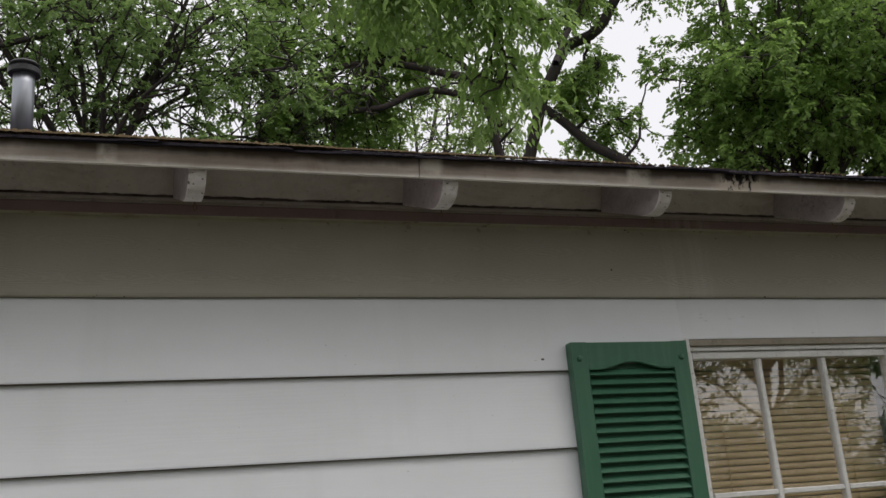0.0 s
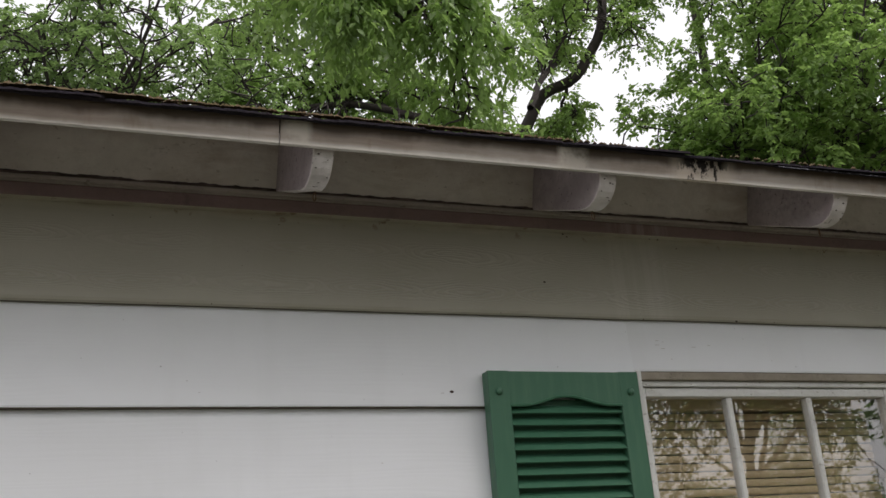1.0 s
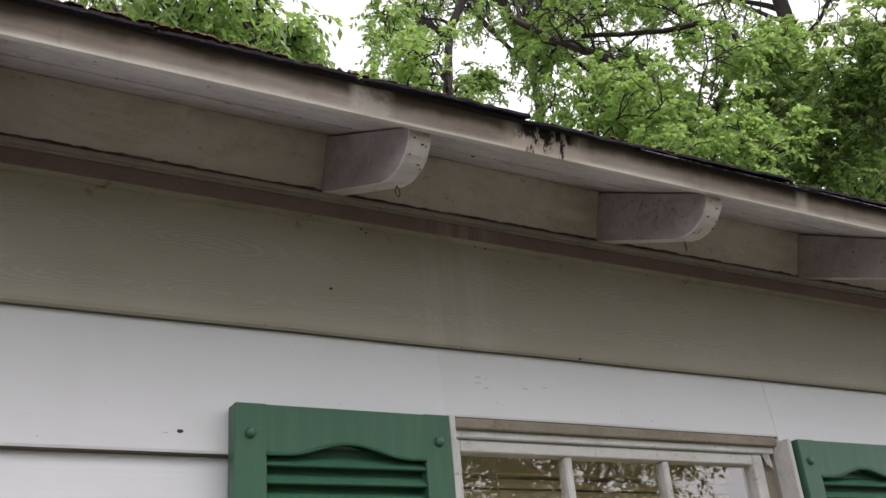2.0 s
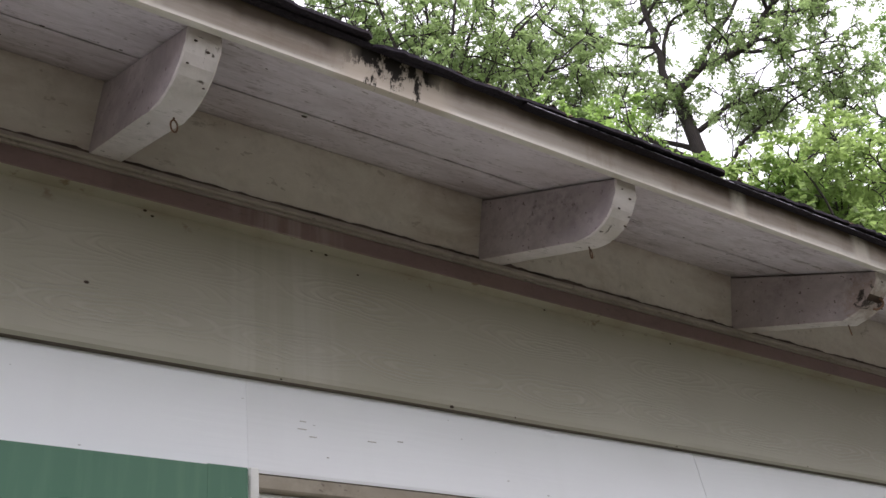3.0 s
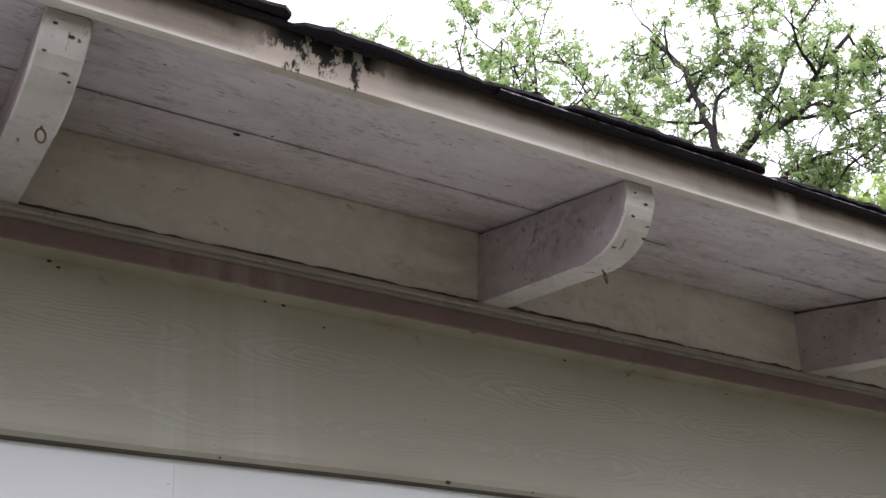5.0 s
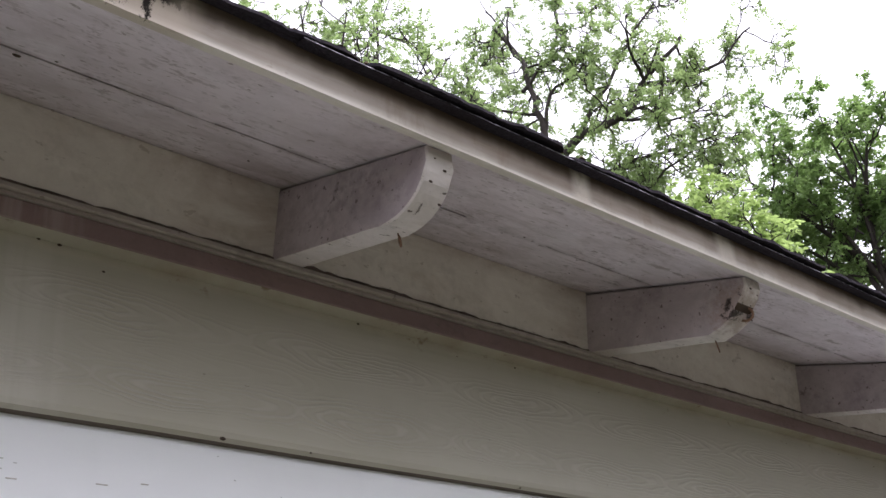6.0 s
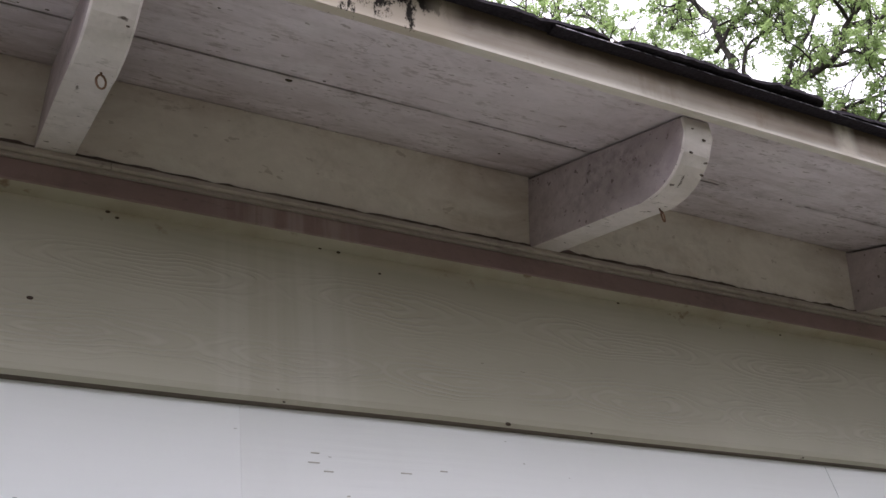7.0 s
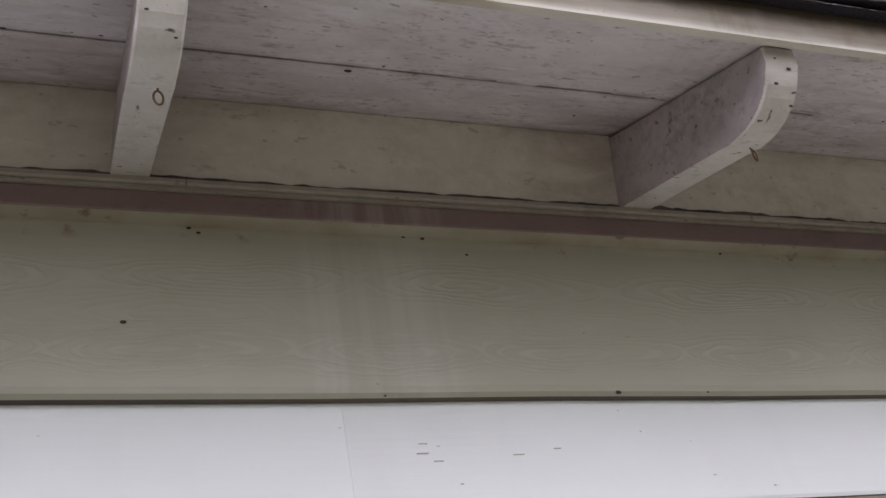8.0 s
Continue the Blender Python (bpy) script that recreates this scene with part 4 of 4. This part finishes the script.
def tree(name, seed, label, root, trunk, r_trunk, limbs, leaf):
    """limbs: (places, radius, side branches, their length, levels), and True for a limb bare of leaves on the yard's side. leaf: keyword values for the leaves."""
    t = Tree(seed)
    crooked = 0.36 if "fork" in label or "crooked" in label else 0.24
    e = base_empty(name, (0, 0, 0))
    tagged(e, label, "tree", group="trees round the house")
    t.limb(smooth_line([root] + trunk), r_trunk, r_trunk * 0.55, 10)
    clear = []
    for places, r, count, length, depth, *bare in limbs:
        line = smooth_line(places)
        if crooked > 0.3 and not bare:
            line = [p + 0.14 * noise.noise_vector(p * 1.9) for p in line]
        if bare:
            clear += line
            line = [p + 0.5 * r * noise.noise_vector(p * 2.1) for p in line]
        t.limb(line, r, r * (0.6 if bare else 0.34), 8)
        t.twigs(line, r * 0.42, count, length, depth=depth, wander=crooked)
    if clear:
        line = np.array([list(p) for p in clear])
        way = np.array(list(TO_YARD.normalized()))
        kept = []
        for i, tip in enumerate(t.tips):
            w = np.array(list(tip)) - line
            along = w @ way
            off = np.linalg.norm(w - along[:, None] * way, axis=1)
            if not ((off < 0.26) & (along > -0.1) & (along < 2.2)).any():
                kept.append(i)
        t.tips, t.dirs = [t.tips[i] for i in kept], [t.dirs[i] for i in kept]
    t.wood(e)
    t.leaves(e, **leaf)
    return e, t


def crown_limbs(seed, top, centre, radius, count, r, side, length, depth):
    """Limbs that spread from a trunk's upper part into a rounded crown."""
    q = random.Random(seed)
    out = []
    for i in range(count):
        a = i * 2.4 + q.uniform(-0.3, 0.3)
        h = (i + 0.5) / count
        e = math.asin(max(-0.55, min(0.98, 1.6 * h - 0.6)))
        end = Vector(centre) + Vector((radius[0] * math.cos(a) * math.cos(e), radius[1] * math.sin(a) * math.cos(e), radius[2] * math.sin(e))) * q.uniform(0.6, 0.85)
        start = Vector(top) + Vector((0, 0, q.uniform(-1.2, 0.6)))
        mid = start.lerp(end, 0.5) + Vector((q.uniform(-0.3, 0.3), q.uniform(-0.3, 0.3), q.uniform(0.0, 0.5)))
        out.append(((start, mid, end), r * q.uniform(0.7, 1.1), side, length, depth))
    return out


# gnarled tree behind the house, with dark bare limbs
tree("tree", 11, "tall gnarled shade tree with dark crooked limbs", (3.7, 10.4, 0), [(3.7, 10.3, 3.5), (3.86, 10.01, 6.9)], 0.16, [
    ([(3.86, 10.01, 6.9), (4.24, 9.82, 8.1), (4.59, 9.64, 8.81), (5.07, 9.37, 9.05), (5.4, 9.16, 9.6), (5.5, 9.04, 10.3), (5.58, 8.99, 11.04), (5.83, 8.82, 11.8)], 0.10, 6, 1.3, 2, True),
    ([(5.57, 9.0, 11.0), (5.2, 9.2, 11.5), (4.9, 9.4, 11.9)], 0.055, 4, 1.3, 2, True),
    ([(5.45, 9.1, 10.0), (5.7, 8.9, 9.9), (5.95, 8.7, 9.6)], 0.035, 3, 0.9, 2),
    ([(5.5, 9.05, 6.3), (5.19, 9.3, 6.77), (4.72, 9.56, 7.17), (4.19, 9.85, 7.92), (3.62, 10.12, 8.53)], 0.09, 3, 1.1, 2, True),
    ([(3.0, 8.9, 5.4), (2.85, 8.6, 6.45), (2.74, 8.64, 7.2), (2.57, 8.71, 7.73)], 0.075, 5, 1.2, 2, True),
    ([(2.6, 8.6, 7.6), (1.71, 9.03, 7.95), (1.19, 9.18, 8.01), (0.59, 9.33, 7.88), (-0.1, 9.46, 7.46)], 0.055, 8, 1.4, 2, True),
    ([(2.8, 8.7, 7.3), (2.05, 8.91, 7.53), (1.45, 9.11, 7.33), (0.85, 9.27, 7.24), (0.11, 9.42, 6.81)], 0.055, 7, 1.4, 2, True),
    ([(3.2, 8.6, 6.0), (2.2, 9.2, 6.2), (1.2, 9.6, 6.3), (0.2, 9.8, 6.4)], 0.05, 7, 1.4, 2),
    ([(3.6, 8.2, 7.7), (4.3, 8.6, 8.8), (4.6, 8.8, 9.9)], 0.05, 7, 1.4, 2),
    ([(3.0, 8.8, 7.0), (2.5, 9.3, 8.6), (2.1, 9.5, 9.8)], 0.05, 7, 1.5, 2),
    ([(2.2, 9.0, 7.8), (1.2, 9.6, 8.9), (0.5, 9.9, 9.5)], 0.045, 7, 1.5, 2),
    ([(4.5, 9.7, 7.3), (4.8, 9.6, 7.7), (5.1, 9.5, 8.2)], 0.03, 5, 0.8, 2),
    ([(5.2, 9.3, 6.8), (5.5, 9.3, 7.4), (5.7, 9.3, 8.1)], 0.03, 4, 0.7, 2),
], dict(per_tip=1, leaflets=16, size=0.080, material=LEAF, droop=0.5, reach=0.32, wide_leaf=0.29))

tree("tree", 17, "light green tree beyond the gnarled tree", (3.4, 13.6, 0), [(3.4, 13.5, 4.0), (3.3, 13.4, 7.0)], 0.16,
     crown_limbs(3, (3.3, 13.4, 7.2), (3.1, 13.3, 8.9), (3.6, 1.8, 2.4), 9, 0.05, 6, 1.4, 1),
     dict(per_tip=1, leaflets=6, size=0.085, material=LEAF_FRESH, droop=0.5, reach=0.26, wide_leaf=0.30))

# drooping boughs that hang over the roof
tree("tree", 23, "leafy tree with long drooping boughs over the roof", (-6.5, 7.5, 0), [(-6.2, 7.2, 4.0), (-5.5, 6.6, 7.5)], 0.15, [
    ([(-5.5, 6.6, 7.5), (-2.5, 5.4, 8.0), (-0.1, 4.5, 6.75), (0.30, 4.25, 6.25), (0.62, 4.1, 5.85)], 0.045, 10, 0.8, 1),
    ([(-2.5, 5.4, 8.0), (-0.6, 4.8, 7.3), (0.45, 4.2, 6.5), (0.82, 4.0, 5.85), (0.93, 3.97, 5.4)], 0.03, 10, 0.6, 1),
    ([(-2.5, 5.4, 8.0), (-1.0, 5.1, 7.4), (0.0, 4.6, 6.6), (0.30, 4.4, 6.2)], 0.03, 10, 0.7, 1),
], dict(per_tip=1, leaflets=11, size=0.098, material=LEAF, droop=1.2, reach=0.30, wide_leaf=0.2, label="hanging sprays of long narrow leaves"))

# dark twiggy tree at the west
tree("tree", 31, "dark twiggy tree with small leaves behind the roof", (-2.6, 9.6, 0), [(-2.5, 9.4, 3.5), (-2.3, 9.2, 6.0)], 0.15, [
    ([(-2.3, 9.2, 6.0), (-3.26, 8.53, 7.54), (-3.9, 8.3, 8.2)], 0.05, 7, 1.4, 1),
    ([(-4.2, 8.9, 7.2), (-3.26, 8.53, 7.5), (-2.73, 8.58, 7.73), (-2.36, 8.6, 7.93), (-2.0, 8.6, 8.5)], 0.045, 7, 1.2, 1),
] + crown_limbs(5, (-2.3, 9.2, 6.0), (-1.6, 9.0, 7.6), (3.0, 1.8, 2.4), 16, 0.045, 7, 1.5, 1),
    dict(per_tip=1, leaflets=15, size=0.066, material=LEAF_DARK, droop=0.35, reach=0.26, wide_leaf=0.31))

# dense bright tree
tree("tree", 42, "dense bright green tree behind the house", (7.4, 8.6, 0), [(7.3, 8.4, 3.5), (7.2, 8.2, 6.0)], 0.2,
     crown_limbs(8, (7.2, 8.2, 6.0), (8.1, 7.5, 7.6), (2.7, 2.2, 2.8), 20, 0.05, 8, 1.7, 1),
     dict(per_tip=2, leaflets=12, size=0.088, material=LEAF, droop=0.55, reach=0.28, wide_leaf=0.31))
tree("tree", 47, "tall leafy tree with crooked dark limbs", (9.6, 9.4, 0), [(9.4, 9.0, 5.0), (8.9, 7.6, 9.0)], 0.2, [
    ([(8.9, 7.6, 9.0), (8.08, 7.28, 9.68), (7.61, 7.75, 10.37), (7.26, 8.08, 10.7), (6.6, 8.6, 11.4)], 0.085, 6, 1.6, 2, True),
    ([(8.9, 7.6, 9.0), (8.84, 6.38, 9.82), (8.77, 6.48, 10.49), (8.24, 7.1, 10.64), (7.3, 7.9, 10.8)], 0.06, 6, 1.5, 2, True),
    ([(8.9, 7.6, 9.0), (9.5, 7.2, 9.7), (10.0, 6.9, 10.2)], 0.06, 7, 1.3, 2),
    ([(8.9, 7.6, 9.0), (8.2, 8.4, 10.4), (7.6, 9.0, 11.4)], 0.06, 7, 1.4, 2),
    ([(9.0, 7.8, 8.0), (9.8, 6.6, 8.8), (10.6, 5.8, 9.2)], 0.06, 7, 1.6, 2),
], dict(per_tip=1, leaflets=20, size=0.082, material=LEAF, droop=0.5, reach=0.34, wide_leaf=0.29))

# open-crowned tree that forks against the sky
tree("tree", 58, "open-crowned tree forking against the white sky", (11.9, 7.8, 0), [(12.0, 7.6, 6.0), (11.9, 7.5, 11.5), (11.82, 7.61, 14.14)], 0.2, [
    ([(11.82, 7.61, 14.0), (11.76, 7.7, 15.37), (11.77, 7.69, 16.72), (11.53, 8.02, 18.02)], 0.085, 6, 1.5, 2),
    ([(11.82, 7.61, 14.0), (12.16, 7.09, 14.3), (12.52, 6.48, 14.4), (12.87, 5.83, 14.9), (13.27, 4.93, 15.7)], 0.105, 7, 1.6, 2),
    ([(11.79, 7.66, 14.7), (11.97, 7.38, 15.68), (12.32, 6.83, 15.9), (12.57, 6.39, 16.9)], 0.046, 6, 1.4, 2),
    ([(12.52, 6.48, 14.4), (12.84, 5.88, 14.0), (13.25, 5.0, 13.8)], 0.040, 5, 1.4, 2),
    ([(11.76, 7.7, 15.2), (11.2, 8.5, 15.9), (10.6, 9.2, 16.6)], 0.040, 6, 1.5, 2),
    ([(11.9, 7.5, 12.0), (11.0, 8.2, 13.2), (10.2, 8.9, 14.0)], 0.046, 7, 1.6, 2),
    ([(11.9, 7.5, 11.6), (12.6, 6.6, 12.6), (13.2, 5.6, 13.0)], 0.046, 7, 1.5, 2),
    ([(12.1, 7.1, 14.3), (12.9, 6.3, 15.9), (13.6, 5.2, 17.3)], 0.057, 6, 1.5, 2),
    ([(11.8, 7.7, 15.6), (12.0, 7.9, 17.4), (11.9, 8.3, 19.2)], 0.057, 6, 1.5, 2),
    ([(12.9, 5.8, 14.9), (13.4, 4.7, 14.6), (13.9, 3.8, 15.2)], 0.051, 6, 1.4, 2),
    ([(11.6, 7.9, 14.6), (11.0, 8.9, 15.2), (10.3, 9.8, 15.3)], 0.051, 6, 1.5, 2),
    ([(12.0, 7.4, 13.0), (12.7, 6.4, 13.4), (13.4, 5.3, 13.2)], 0.057, 6, 1.4, 2),
    ([(11.9, 7.6, 12.6), (11.6, 8.4, 13.3), (11.0, 9.2, 13.4)], 0.057, 6, 1.4, 2),
    ([(11.7, 7.8, 16.0), (12.2, 7.0, 17.0), (12.3, 6.7, 18.2)], 0.045, 6, 1.3, 2),
], dict(per_tip=1, leaflets=10, size=0.074, material=LEAF_PALE, droop=0.4, reach=0.2, wide_leaf=0.32))

# tall crowns rising over the roof
tree("tree", 52, "tall light green tree rising over the roof", (8.2, 10.4, 0), [(8.2, 10.3, 7.0), (8.1, 10.2, 12.0)], 0.12,
     crown_limbs(17, (8.1, 10.2, 12.5), (8.4, 10.0, 15.6), (4.3, 2.6, 3.5), 27, 0.05, 7, 1.8, 1),
     dict(per_tip=1, leaflets=16, size=0.078, material=LEAF_PALE, droop=0.45, reach=0.28, wide_leaf=0.31))

# low fresh-green growth before the next trees
tree("tree", 64, "young tree with pale fresh green leaves", (11.0, 5.2, 0), [(11.0, 5.2, 5.0), (10.9, 5.2, 8.5)], 0.09,
     crown_limbs(12, (10.9, 5.2, 8.6), (10.9, 5.2, 9.4), (1.6, 1.5, 1.2), 11, 0.03, 6, 0.8, 1),
     dict(per_tip=1, leaflets=14, size=0.105, material=LEAF_FRESH, droop=0.5, reach=0.32, wide_leaf=0.3))

# dense darker trees farther east
for seed, x, y, z in ((71, 20.5, 6.0, 14.8), (74, 20.0, 10.5, 13.4)):
    tree("tree", seed, "dense dark green tree beyond the house", (x, y, 0), [(x + 0.2, y, 7.0), (x, y, z - 2.5)], 0.25,
         crown_limbs(seed, (x, y, z - 2.5), (x, y, z), (3.2, 3.0, 3.0), 15, 0.08, 7, 1.8, 1),
         dict(per_tip=2, leaflets=12, size=0.115, material=LEAF_DARK, droop=0.4, reach=0.3, wide_leaf=0.33))

# shrubs across the yard, mirrored low in the panes
for seed, x in ((91, -4.0), (92, -0.5), (93, 3.0), (94, 6.5), (95, 10.0)):
    tree("shrub", seed, "dense shrub along the far side of the yard", (x, -12.5, 0), [(x, -12.5, 0.5), (x, -12.5, 1.0)], 0.08,
         crown_limbs(seed, (x, -12.5, 1.2), (x, -12.5, 2.1), (2.4, 1.4, 1.9), 14, 0.03, 6, 1.1, 1),
         dict(per_tip=2, leaflets=7, size=0.13, material=LEAF_DARK, droop=0.4, reach=0.4))

# trees across the yard, seen mirrored in the window panes
for seed, x, y in ((81, 2.6, -11.0), (86, -6.5, -13.0), (88, 9.0, -12.0)):
    tree("tree", seed, "spreading yard tree across from the house", (x, y, 0), [(x, y, 2.5), (x + 0.2, y, 4.5)], 0.11,
         crown_limbs(seed, (x + 0.2, y, 4.2), (x, y, 5.9), (4.0, 3.0, 3.6), 16, 0.035, 7, 1.8, 1),
         dict(per_tip=2, leaflets=7, size=0.13, material=LEAF_DARK, droop=0.4, reach=0.4))

# ---- shingles along the eave: tabs as pieces ----
tab_rng = random.Random(9)


def shingle_mesh(seed):
    """A worn tab with a crumbling lower edge, lying along the roof; origin at its lower left corner."""
    q = random.Random(seed)
    k, w, deep = 34, 0.2925, 0.16
    lo = []
    for i in range(k):
        u = i / (k - 1)
        bite = 0.004 * noise.noise((u * 9, seed * 3.1, 0)) + 0.003 * noise.noise((u * 31, seed * 1.7, 4)) + (0.009 if i in (0, k - 1) else 0)
        lo.append((w * u, bite, -0.0015 * q.random() + 0.002 * noise.noise((u * 3, seed * 2.3, 7))))
    verts = lo + [(x, y + 0.001, z + 0.0032 + 0.0018 * q.random()) for x, y, z in lo]
    verts += [(x, deep, -0.001) for x, _, _ in lo] + [(x, deep, 0.003) for x, _, _ in lo]
    f = []
    for i in range(k - 1):
        f += [(i, i + 1, k + i + 1, k + i), (k + i, k + i + 1, 3 * k + i + 1, 3 * k + i), (2 * k + i, i, i + 1, 2 * k + i + 1)[::-1]]
    f += [(0, k, 3 * k, 2 * k), (k - 1, 2 * k + k - 1, 3 * k + k - 1, 2 * k - 1)]
    return mesh_of("shingle", verts, f, SHINGLE)


TABS = [shingle_mesh(s) for s in range(7)]
TAB0 = 0.2165 - 0.298 * 24
for row in range(5):
    for i in range(46):
        x = TAB0 + 0.298 * i + (0.149 if row % 2 else 0.0)
        if not X0 - 0.35 < x < X1 + 0.1:
            continue
        y = -0.3365 + 0.13 * row
        ob = new("shingle", TABS[tab_rng.randrange(7)])
        slope = 22.8
        ob.matrix_basis = pose(x + tab_rng.uniform(-0.003, 0.003), y + tab_rng.uniform(-0.004, 0.004), roof_z(y) + 0.0012 + (0.002 if row else -0.002) + tab_rng.uniform(-0.001, 0.001), slope, tab_rng.uniform(-0.95, -0.5) if row == 0 else tab_rng.uniform(-0.5, -0.1), tab_rng.uniform(-0.5, 0.3))
        ob.parent = roof

# moss and leaf litter on the shingle edge
q = np.random.default_rng(3)
verts, faces = [], []
for _ in range(4200):
    x = q.uniform(-3.0, 3.0)
    if q.random() < (0.85 if x > -0.8 else 0.1) + 0.4 * noise.noise((x * 1.7, 0, 5)):
        continue
    y = -0.331 + abs(q.normal(0, 0.02))
    z = roof_z(y) + 0.013
    r = q.uniform(0.002, 0.006) * (1.7 if x < -1.5 else 1.0)
    k = len(verts)
    for a in range(5):
        an = a * 1.2566 + q.uniform(0, 0.6)
        verts.append((x + 1.6 * r * math.cos(an), y + r * math.sin(an), z - 0.004))
    verts.append((x, y, z + r * q.uniform(0.2, 0.8)))
    faces += [(k + a, k + (a + 1) % 5, k + 5) for a in range(5)]
moss = new("moss", mesh_of("moss", verts, faces, MOSS))
tagged(moss, "brown moss and litter along the shingle edge", "moss", kind="stuff")
